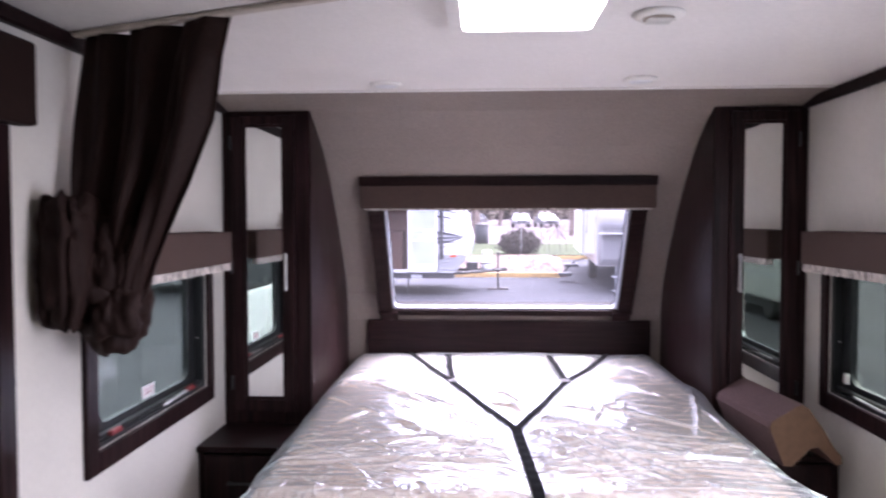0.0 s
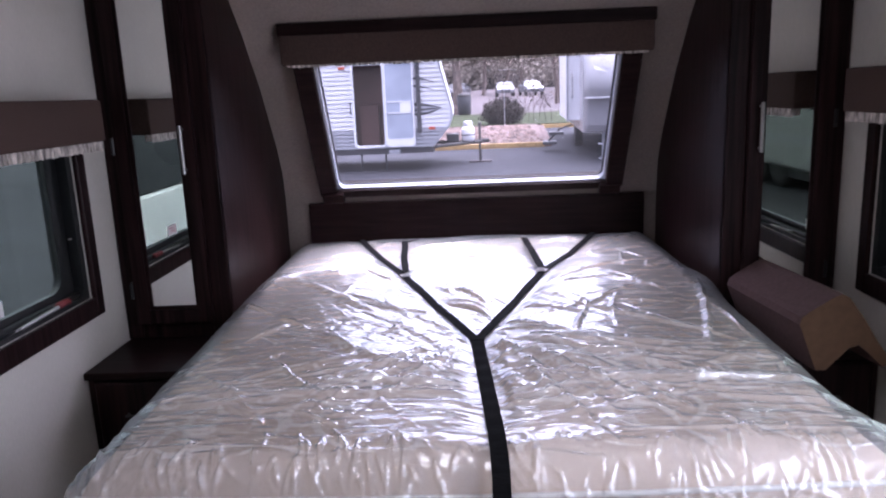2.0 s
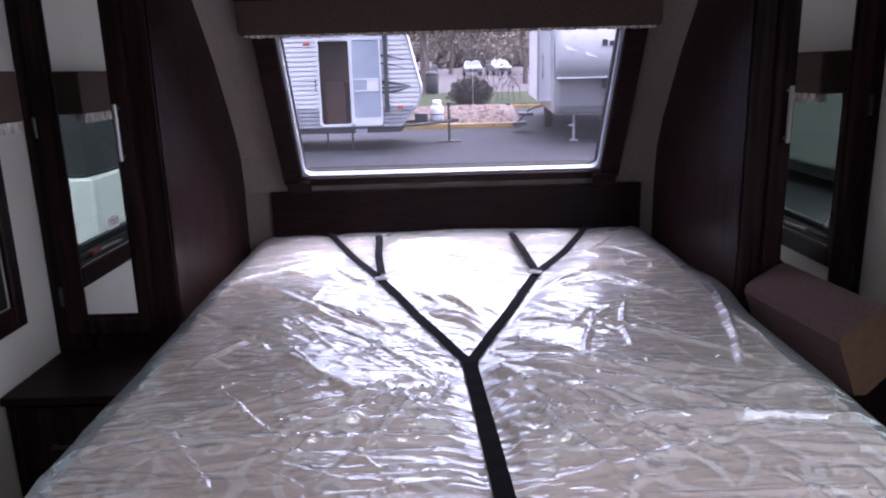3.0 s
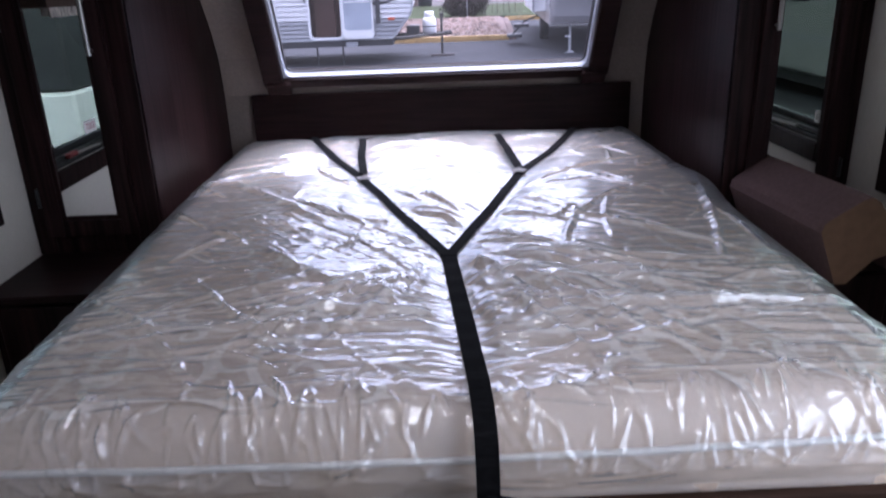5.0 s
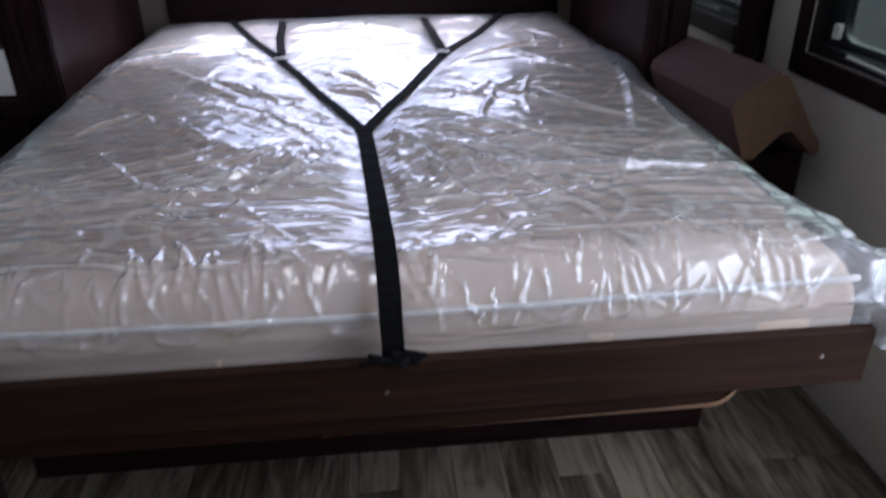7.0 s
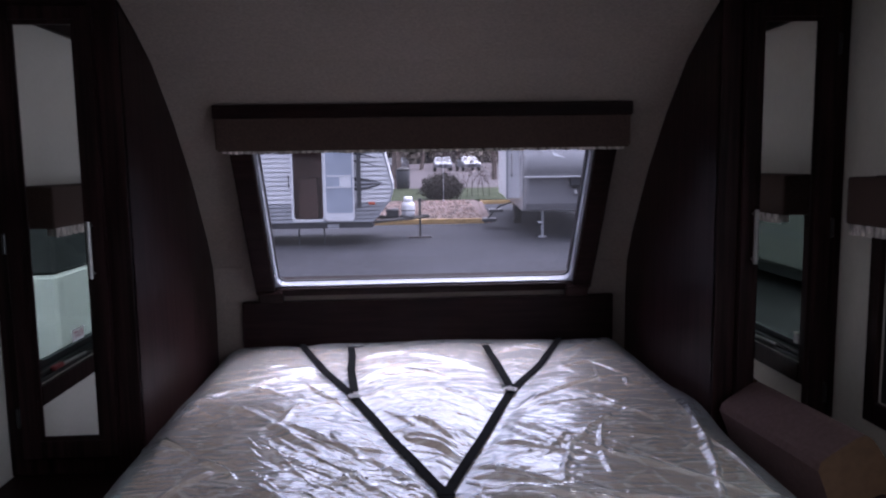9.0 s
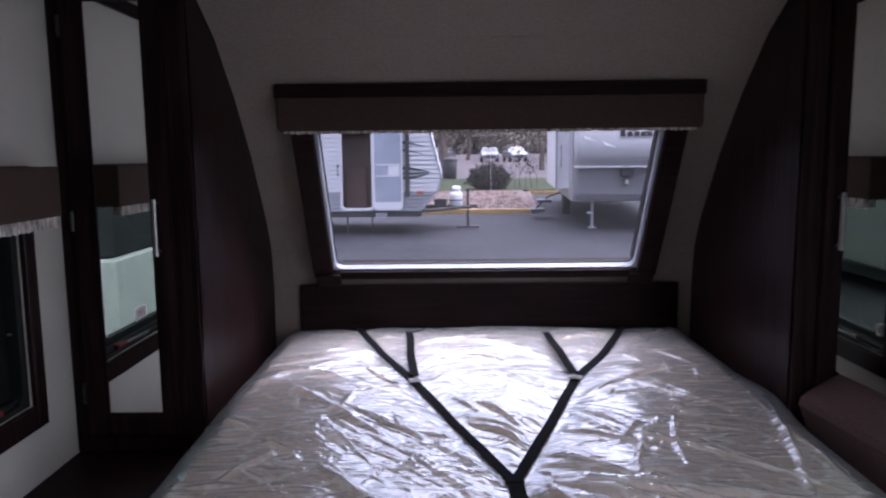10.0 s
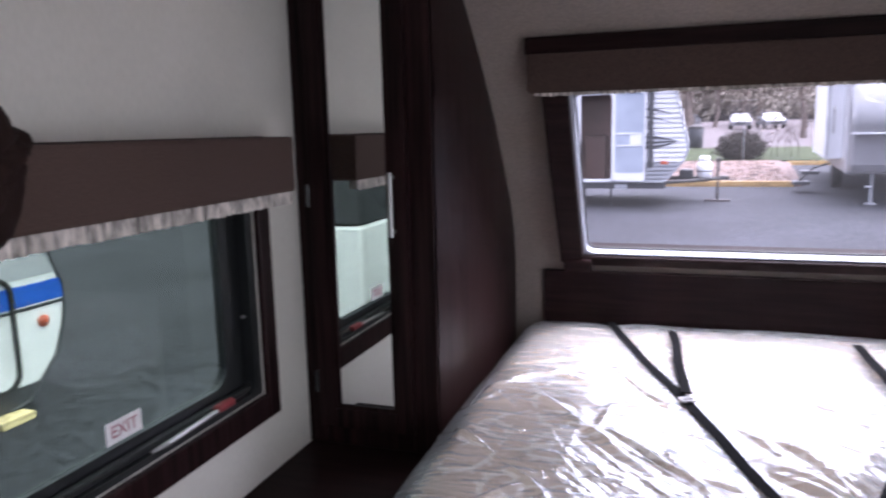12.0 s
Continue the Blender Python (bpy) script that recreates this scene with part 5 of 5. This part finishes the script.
for y in (18.04, 18.42):
    tank = thing("gas_bottle", "white steel gas bottle standing on the drawbar", "gas bottle", "gas bottles", at=(0.16, y, 0.31))
    part("body", lathe(bmesh.new(), [(0.10, 0.31), (0.14, 0.33), (0.155, 0.38), (0.155, 0.58), (0.13, 0.64), (0.06, 0.67)], (0.16, y, 0), 20), SIDING, tank, smooth=True)
    part("collar", lathe(bmesh.new(), [(0.09, 0.66), (0.10, 0.68), (0.10, 0.76), (0.085, 0.77)], (0.16, y, 0), 16), SIDING, tank, smooth=True)
    part("strap", lathe(bmesh.new(), [(0.150, 0.455), (0.159, 0.456), (0.159, 0.480), (0.150, 0.481)], (0.16, y, 0), 20), RUBBER, tank, "black hold-down strap")
    part("valve", lathe(bmesh.new(), [(0.02, 0.66), (0.025, 0.72), (0.02, 0.74)], (0.16, y, 0), 10), STEEL, tank)

# ---- silver fifth-wheel trailer ----
fb = thing("fifth_wheel_trailer", "silver fifth-wheel trailer with a rounded front cap on landing legs", "fifth-wheel trailer", at=(2.5, 17.2, ground_z(17.2)))
BX, BW, BYF = 2.74, 2.44, 17.2


def cap(bm, prof, x0, x1, rnd_side=0.16, n=4):
    """A front cap with rounded side edges; prof: (y, z) from low to high."""
    cols = [(x0 + rnd_side * (1 - math.cos(radians(90 * i / n))), rnd_side * (1 - math.sin(radians(90 * i / n)))) for i in range(n + 1)]
    cols += [(x1 - (c[0] - x0), c[1]) for c in cols[::-1]]
    rows = [[bm.verts.new((x, y + dy, z)) for x, dy in cols] for y, z in prof]
    for a, b in zip(rows, rows[1:]):
        for i in range(len(cols) - 1):
            bm.faces.new((a[i], a[i + 1], b[i + 1], b[i]))
    bmesh.ops.recalc_face_normals(bm, faces=bm.faces[:])
    return bm


part("upper_cap", cap(bmesh.new(), [(BYF + 0.25, 1.20), (BYF + 0.06, 1.24), (BYF - 0.05, 1.44), (BYF, 1.75), (BYF + 0.25, 2.2), (BYF + 0.7, 2.7), (BYF + 1.3, 3.0)], BX, BX + BW), SILVER, fb, "silver rounded upper front cap", smooth=True)
part("lower_cap", cap(bmesh.new(), [(BYF + 0.6, 0.44), (BYF + 0.42, 0.46), (BYF + 0.34, 0.6), (BYF + 0.3, 1.22)], BX + 0.03, BX + BW - 0.03, 0.12), SILVERD, fb, "grey lower front")
part("lip", boxed(BX + 0.02, BX + BW - 0.02, BYF + 0.02, BYF + 0.4, 1.19, 1.225, bevel=0.01), SIDING, fb, "pale moulded lip")
part("body", boxed(BX + 0.01, BX + BW - 0.01, BYF + 0.62, BYF + 9.0, 0.42, 3.0), SILVER, fb)
part("pin_box", boxed(BX + 1.02, BX + 1.30, BYF + 0.12, BYF + 0.40, 0.98, 1.19, bevel=0.03), CHAR, fb, "dark hitch pin box")
part("king_pin", lathe(bmesh.new(), [(0.05, 0.80), (0.07, 0.82), (0.045, 0.85), (0.045, 0.99)], (BX + 1.16, BYF + 0.22, 0), 16), STEEL, fb, "bright steel king pin", smooth=True)
for dx in (0.47, 1.82):
    part("landing_leg", tube(bmesh.new(), [(BX + dx, 17.9, 0.45), (BX + dx, 17.9, ground_z(17.9) + 0.02)], 0.03, 8), GREYS, fb, "pale landing leg")
    part("leg_foot", boxed(BX + dx - 0.09, BX + dx + 0.09, 17.82, 17.98, ground_z(17.9) - 0.01, ground_z(17.9) + 0.025), GREYS, fb)
part("leg_crossbar", boxed(BX + 0.36, BX + 0.47, 17.87, 17.93, 0.14, 0.17), ALU, fb)
so = part("slide_out", boxed(BX - 0.30, BX + 0.02, 18.9, 23.5, 0.66, 2.75, bevel=0.01), SIDING, fb, "white slide-out room")
part("trim", boxed(BX - 0.315, BX - 0.27, 18.86, 18.9, 0.64, 2.77), GREYS, so)
part("grab_rail", tube(bmesh.new(), [(BX - 0.18, 18.89, 1.2), (BX - 0.18, 18.80, 1.26), (BX - 0.18, 18.80, 1.69), (BX - 0.18, 18.89, 1.75)], 0.018, 6), STEEL, so, "chrome grab rail")
for dx, z in ((-0.45, 0.34), (-0.62, 0.10)):
    part("entry_step", boxed(BX + dx - 0.26, BX + dx + 0.1, 19.8, 20.4, z - 0.07, z, bevel=0.008), CHAR, fb, "black fold-down step")
part("step_frame", tube(bmesh.new(), [(BX - 0.75, 20.1, 0.08), (BX - 0.45, 20.1, 0.40), (BX - 0.1, 20.1, 0.52)], 0.025, 6), CHAR, fb)
w = part("wheel", lathe(bmesh.new(), [(0.2, 0), (0.36, 0.01), (0.38, 0.1), (0.36, 0.21), (0.2, 0.22)], (0, 0, 0), 24), RUBBER, fb, smooth=True)
w.matrix_basis = Matrix.Translation(Vector((BX + 0.02, 21.5, ground_z(21.5) + 0.36)) - fb.location) @ Euler((0, radians(90), 0)).to_matrix().to_4x4()
fb.rotation_euler = (0, 0, radians(-5))
# maker's mark as plain bars, and pale swooshes
for i, (a, h) in enumerate(((0.0, 0.13), (0.15, 0.10), (0.29, 0.10), (0.43, 0.10), (0.56, 0.10))):
    part("badge_bar", boxed(BX + 0.98 + a, BX + 1.09 + a, BYF + 0.02, BYF + 0.05, 1.86, 1.86 + h), CHAR, fb, "dark plain badge mark")
for x, z, s in ((BX + 0.55, 1.72, 1), (BX + 0.12, 1.86, 1), (BX + 2.0, 1.78, -1)):
    bm = bmesh.new()
    v = [bm.verts.new(p) for p in ((x, BYF - 0.005, z + 0.16), (x + s * 0.06, BYF - 0.02, z + 0.04), (x + s * 0.36, BYF - 0.03, z - 0.10), (x + s * 0.1, BYF - 0.03, z - 0.05))]
    bm.faces.new(v)
    part("swoosh", bm, SIDING, fb, "pale swoosh mark")

# ---- white trailer with a blue stripe beside the side window ----
C_X = -4.45
tc = thing("utility_trailer", "white rounded trailer with a blue stripe, close outside the side window", "travel trailer", at=(C_X - 1.1, 3.6, ground_z(3.6)))
# upper part is out of view; raised to keep sky off the right wall
CP = [(5.02, -0.36), (5.17, -0.34), (5.44, -0.07), (5.53, 0.176), (5.545, 0.30), (5.545, 0.44), (5.48, 0.60), (5.36, 0.95), (5.22, 1.45), (5.05, 1.95), (4.85, 2.25), (4.5, 2.45)]


def c_y(z):
    for (ya, za), (yb, zb) in zip(CP, CP[1:]):
        if za <= z <= zb:
            return ya + (yb - ya) * (z - za) / (zb - za)
    return CP[-1][0]


def c_band(z0, z1, out, y_from=-9.0, inset=0.0):
    zz = [z0] + [p[1] for p in CP if z0 < p[1] < z1] + [z1]
    pts = [(c_y(z) - inset, z) for z in zz] + [(y_from, z1), (y_from, z0)]
    return extrude(bmesh.new(), pts, "x", C_X - 2.2 - out, C_X + out)


part("body", c_band(-0.22, 2.45, 0.0), SIDING, tc, "white smooth body")
part("skirt", c_band(-0.36, -0.22, 0.002), CHAR, tc, "dark lower skirt")
part("blue_stripe", c_band(0.33, 0.475, 0.004), BLUE, tc, "blue painted stripe")
part("stripe_line", c_band(0.295, 0.318, 0.004), CHAR, tc, "thin dark stripe")
part("grey_band", c_band(0.52, 0.80, 0.003), GREYS, tc, "pale grey band")
bm = bmesh.new()
edge = [(C_X, y, z) for y, z in CP]
tube(bm, edge, 0.014, 6)
part("edge_trim", bm, CHAR, tc, "dark edge moulding")
bm = ring(bmesh.new(), rounded(3.9, 5.13, -0.235, 0.565, 0.13, 8), rounded(3.93, 5.10, -0.205, 0.535, 0.105, 8), "x", C_X, C_X + 0.02)
part("hatch_seal", bm, RUBBER, tc, "black hatch seal")
part("hatch_latch", boxed(C_X, C_X + 0.03, 4.74, 4.82, -0.19, -0.15, bevel=0.008), STEEL, tc, "chrome latch")
bm = lathe(bmesh.new(), [(0.0, 0.0), (0.045, 0.0), (0.04, 0.02), (0.0, 0.026)], (0, 0, 0), 16)
o = part("marker_light", bm, ORANGE, tc, "round orange marker light", smooth=True)
o.matrix_basis = Matrix.Translation(Vector((C_X, 5.355, 0.195)) - tc.location) @ Euler((0, radians(90), 0)).to_matrix().to_4x4()
part("corner_jack", tube(bmesh.new(), [(C_X - 0.1, 5.02, -0.30), (C_X - 0.05, 5.03, ground_z(5) + 0.05)], 0.02, 6), STEEL, tc)
part("wheel_axle", boxed(C_X - 2.0, C_X - 0.2, 1.6, 2.4, ground_z(2.0), -0.2), RUBBER, tc)
cargo = thing("cargo_trailer", "white and dark cargo trailer parked outside the exit window", "trailer", at=(-4.4, -6.0, ground_z(-6)))
part("lower_body", boxed(-5.5, -3.3, -10.0, -2.0, ground_z(-6) + 0.12, 0.50, bevel=0.03), SIDING, cargo, "white lower body")
part("upper_body", boxed(-5.49, -3.31, -9.99, -2.01, 0.502, 2.4, bevel=0.03), CHAR, cargo, "dark upper body")
for y in (-6.9, -5.9):
    b = lathe(bmesh.new(), [(0.2, 0), (0.33, 0.01), (0.35, 0.1), (0.33, 0.21), (0.2, 0.22)], (0, 0, 0), 20)
    b.transform(Matrix.Translation((-3.50, y, ground_z(y) + 0.35)) @ Euler((0, radians(90), 0)).to_matrix().to_4x4())
    part("wheel", b, RUBBER, cargo, smooth=True)
block = thing("wooden_block", "pale yellow wooden block under the trailer jack", "block", at=(C_X + 0.06, 5.0, ground_z(5)))
part("plank", boxed(C_X - 0.12, C_X + 0.13, 4.84, 5.10, ground_z(4.9) - 0.01, ground_z(4.97) + 0.05, bevel=0.006), material("pale_timber", (0.62, 0.50, 0.26), 0.8, spread=0.15, grain=(30, 4, 30)), block)


# ---- far side of the lot ----
def leaf_cloud(bm, centre, radii, count, size, seed, hollow=0.55):
    """Many small leaf clumps inside an uneven ellipsoid."""
    r = random.Random(seed)
    for k in range(count):
        q = Vector((r.gauss(0, 1), r.gauss(0, 1), r.gauss(0, 1))).normalized()
        f = (hollow + (1 - hollow) * r.random()) * (1 + 0.35 * noise.noise(q * 2.2 + Vector((seed, 0, 0))))
        p = Vector((centre[0] + q.x * radii[0] * f, centre[1] + q.y * radii[1] * f, centre[2] + q.z * radii[2] * f))
        n = Vector((r.uniform(-1, 1), r.uniform(-1, 1), r.uniform(-0.4, 1))).normalized()
        u = n.orthogonal().normalized() * size * r.uniform(0.5, 1.3)
        w = n.cross(u).normalized() * size * r.uniform(0.3, 0.7)
        bm.faces.new([bm.verts.new(p + d) for d in (u, w, -u, -w)])
    return bm


bush = thing("bush", "dark rounded evergreen bush on the lawn edge", "bush", at=(1.6, 31.0, ground_z(31)))
bz = ground_z(31) + 0.1
part("trunk", tube(bmesh.new(), [(1.6, 31, bz - 0.1), (1.6, 31, bz + 0.5)], 0.06, 6), BARK, bush)
bm = leaf_cloud(bmesh.new(), (1.6, 31, bz + 0.42), (0.90, 0.7, 0.62), 16000, 0.042, 3, 0.25)
part("crown", bm, LEAFD, bush, "dense dark small leaves")


def branches(bm, base, length, r, spread, depth, rnd, up=0.3):
    """Forked bare limbs."""
    def grow(p, d, ln, rad, k):
        q = p + d * ln * 0.5 + Vector((rnd.uniform(-1, 1), rnd.uniform(-1, 1), 0)) * ln * 0.06
        e = p + d * ln
        tube(bm, [p, q, e], [rad, rad * 0.82, rad * 0.62], 5)
        if k:
            for _ in range(3 if k > 1 else 2):
                nd = (d + Vector((rnd.uniform(-1, 1), rnd.uniform(-1, 1), rnd.uniform(-0.2, 0.6) + up)) * spread).normalized()
                grow(e, nd, ln * rnd.uniform(0.6, 0.85), rad * 0.6, k - 1)
    grow(Vector(base), Vector((rnd.uniform(-0.15, 0.15), 0, 1)).normalized(), length, r, depth)


def bare_tree(x, y, h, r, seed, label, lean=0.0, crown=0):
    t = thing("tree", label, "tree", "far trees", at=(x, y, ground_z(y)))
    b = bmesh.new()
    branches(b, (x, y, ground_z(y)), h * 0.34, r, 0.75, 4, random.Random(seed))
    part("trunk", b, BARK, t, "grey-brown trunk with bare limbs")
    if crown:
        b = bmesh.new()
        rr = random.Random(seed)
        for k in range(7):
            leaf_cloud(b, (x + rr.uniform(-1, 1) * h * 0.28, y + rr.uniform(-1, 1) * h * 0.2, ground_z(y) + h * rr.uniform(0.2, 0.95)), (h * 0.32, h * 0.26, h * 0.24), crown // 7, 0.13, seed + k, 0.1)
        part("crown", b, LEAFM, t, "thin dull green leaves")
    return t


shrub = thing("shrub", "bare twiggy shrub on the lawn", "shrub", at=(3.0, 32.0, ground_z(32)))
bm = bmesh.new()
for k in range(5):
    branches(bm, (2.75 + 0.24 * k, 32.0, ground_z(32) + 0.08), 0.55, 0.014, 1.35, 3, random.Random(40 + k), 0.05)
part("twigs", bm, TWIG, shrub)
bare_tree(-0.42, 41.5, 8.5, 0.34, 5, "grey leaning tree trunk with bare limbs")
bare_tree(6.4, 52, 8.0, 0.2, 8, "thin dull tree beyond the lawn", crown=900)
bare_tree(-5.5, 46, 8.0, 0.22, 9, "thin dull tree beyond the lawn", crown=1200)
bare_tree(9.5, 60, 9.0, 0.24, 12, "thin dull tree beyond the lawn", crown=1500)
rnd = random.Random(17)
for k in range(22):
    bare_tree(-26 + k * 3.4 + rnd.uniform(-1, 1), 88 + rnd.uniform(-6, 10), rnd.uniform(8.5, 12), 0.26, 60 + k, "dull autumn tree at the far side of the car park", crown=3800)
# far woods behind the car park
bm = bmesh.new()
for k in range(38):
    x, y, h = -60 + k * 3.4 + rnd.uniform(-1, 1), 128 + rnd.uniform(-4, 12), rnd.uniform(9, 15)
    leaf_cloud(bm, (x, y, ground_z(y) + h * 0.5), (3.2, 2.5, h * 0.62), 700, 0.8, 200 + k, 0.2)
tagged(part("far_woods", bm, LEAFM), "dull green woods at the edge of the lot", "woods", kind="stuff")


def parked_car(x, y, turn, paint, label):
    """A plain passenger car, its length along its own y."""
    c = thing("car", label, "car", "parked cars", at=(x, y, ground_z(y) + 0.07))
    side = [(-2.1, 0.35), (-2.15, 0.72), (-1.9, 0.92), (-1.0, 0.98), (-0.45, 1.45), (1.0, 1.50), (1.75, 1.05), (2.1, 0.98), (2.15, 0.4)]
    b = extrude(bmesh.new(), side, "x", -0.86, 0.86)
    for v in b.verts:
        if v.co.z > 1.2:
            v.co.x *= 0.78
    bmesh.ops.bevel(b, geom=b.edges[:], offset=0.05, segments=2, affect="EDGES")
    body = part("body", b, paint, None, smooth=False)
    bits = [("body", body)]
    b = extrude(bmesh.new(), [(-0.99, 1.0), (-0.52, 1.41), (-0.50, 1.40), (-0.96, 0.99)], "x", -0.66, 0.66)
    for v in b.verts:
        v.co.y -= 0.03
    bits.append(("windscreen", part("windscreen", b, CARGLASS, None, "dark windscreen")))
    b = extrude(bmesh.new(), [(-0.85, 1.02), (-0.42, 1.38), (0.95, 1.42), (1.45, 1.06)], "x", -0.80, 0.80)
    bits.append(("side_window", part("side_window", b, CARGLASS, None, "dark side windows")))
    for sx in (-0.62, 0.62):
        bits.append(("headlight", part("headlight", boxed(sx - 0.16, sx + 0.16, -2.17, -2.05, 0.66, 0.80, bevel=0.03), ALU, None, "clear headlight")))
    bits.append(("grille", part("grille", boxed(-0.4, 0.4, -2.175, -2.1, 0.45, 0.62, bevel=0.02), CHAR, None, "black grille")))
    for sx in (-0.80, 0.80):
        for sy in (-1.35, 1.35):
            b = lathe(bmesh.new(), [(0.18, -0.1), (0.31, -0.09), (0.32, 0), (0.31, 0.09), (0.18, 0.1)], (0, 0, 0), 16)
            b.transform(Matrix.Translation((sx, sy, 0.32)) @ Euler((0, radians(90), 0)).to_matrix().to_4x4())
            bits.append(("wheel", part("wheel", b, RUBBER, None)))
    for _, o in bits:
        o.parent = c
    c.rotation_euler = (0, 0, radians(turn))
    return c


parked_car(4.1, 76.0, 0, CARW, "white car parked head-on in the far car park")
parked_car(6.7, 76.0, 8, CARW, "silver-white car parked beside another")
parked_car(-0.6, 74.0, -12, CARD, "dark car parked behind a bin")
bin_ = thing("waste_bin", "dark upright waste bin at the lawn edge", "waste bin", at=(0.05, 40.3, ground_z(40.3)))
bz = ground_z(40.3) + 0.07
b = lathe(bmesh.new(), [(0.30, bz), (0.36, bz + 0.1), (0.38, bz + 0.95), (0.34, bz + 1.0)], (0.05, 40.3, 0), 16)
part("body", b, CHAR, bin_, smooth=True)
part("lid", lathe(bmesh.new(), [(0.39, bz + 0.98), (0.39, bz + 1.05), (0.2, bz + 1.16), (0.05, bz + 1.18)], (0.05, 40.3, 0), 16), RUST, bin_, smooth=True)
post = thing("sign_post", "thin pale post standing before the bush", "post", at=(1.62, 29.6, ground_z(29.6)))
part("pole", tube(bmesh.new(), [(1.62, 29.6, ground_z(29.6)), (1.62, 29.6, ground_z(29.6) + 1.75)], 0.010, 6), GREYS, post)
PALE = material("pale_grey_gelcoat", (0.34, 0.35, 0.335), 0.4, spread=0.03, dark=0.06)


def parked_trailer(at, turn):
    """A long pale box trailer on its wheels, its length along its own y."""
    t = thing("parked_trailer", "long pale grey trailer parked beside the lot", "trailer", "parked trailers", at=(0, 0, 0))
    part("body", boxed(-1.2, 1.2, -5.0, 5.0, 0.42, 3.1, bevel=0.12, seg=3), PALE, t)
    part("underframe", boxed(-1.05, 1.05, -4.8, 4.8, 0.24, 0.425), CHAR, t, "dark steel underframe")
    part("stripe", boxed(-1.206, 1.206, -4.7, 4.7, 0.95, 1.05), GREYS, t, "grey side stripe")
    for y in (-0.55, 0.35):
        for x in (-1.12, 0.90):
            b = lathe(bmesh.new(), [(0.2, 0), (0.33, 0.01), (0.35, 0.1), (0.33, 0.21), (0.2, 0.22)], (0, 0, 0), 20)
            b.transform(Matrix.Translation((x, y, 0.35)) @ Euler((0, radians(90), 0)).to_matrix().to_4x4())
            part("wheel", b, RUBBER, t, smooth=True)
    for y in (-4.4, 4.4):
        part("jack_leg", tube(bmesh.new(), [(-0.95, y, 0.26), (-0.95, y, 0.01)], 0.035, 8), ALU, t, "pale corner jack")
    for y in (-3.0, 2.2):
        part("window", boxed(-1.212, -1.195, y - 0.45, y + 0.45, 1.55, 2.25, bevel=0.004), CARGLASS, t, "dark side window")
    t.matrix_world = pose(*at, rz=turn)
    return t


parked_trailer((7.4, -9.6, ground_z(-9.6)), 0)
parked_trailer((17.5, 24.5, ground_z(24.5)), -58)
# pale low buildings far behind the trees
for x, w, h, y in ((-6, 16, 3.2, 136), (14, 12, 3.6, 138)):
    hs = thing("far_building", "pale low building behind the trees", "building", "far buildings", at=(x + w / 2, y, ground_z(y)))
    part("wall", boxed(x, x + w, y, y + 8, ground_z(y) - 0.3, ground_z(y) + h), LIME, hs)
    part("roof", boxed(x - 0.4, x + w + 0.4, y - 0.4, y + 8.4, ground_z(y) + h, ground_z(y) + h + 0.25), SIDING, hs)
    for k in range(int(w / 2.4)):
        part("window", boxed(x + 0.8 + k * 2.4, x + 2.0 + k * 2.4, y - 0.05, y + 0.02, ground_z(y) + 1.0, ground_z(y) + 2.2), CARGLASS, hs)


# ---- floor planks ----
PW = 0.1265
plank_mesh = {}


def plank_data(length):
    key = round(length, 3)
    if key not in plank_mesh:
        bm = boxed(-PW / 2 + 0.0006, PW / 2 - 0.0006, 0.0006, length - 0.0006, -0.006, 0.0, bevel=0.001)
        me = bpy.data.meshes.new("plank")
        bm.to_mesh(me)
        bm.free()
        me.materials.append(PLANK)
        plank_mesh[key] = me
    return plank_mesh[key]


rnd = random.Random(3)
for i in range(19):
    x = 0.4285 + PW * (i - 11.5)
    y = -2.0 + rnd.choice((0.0, 0.3, 0.6, 0.15, 0.45)) - 0.6
    while y < 2.95:
        ob = new("plank", plank_data(0.9))
        ob.location = (x, y, 0.0)
        ob.parent = floor
        y += 0.9
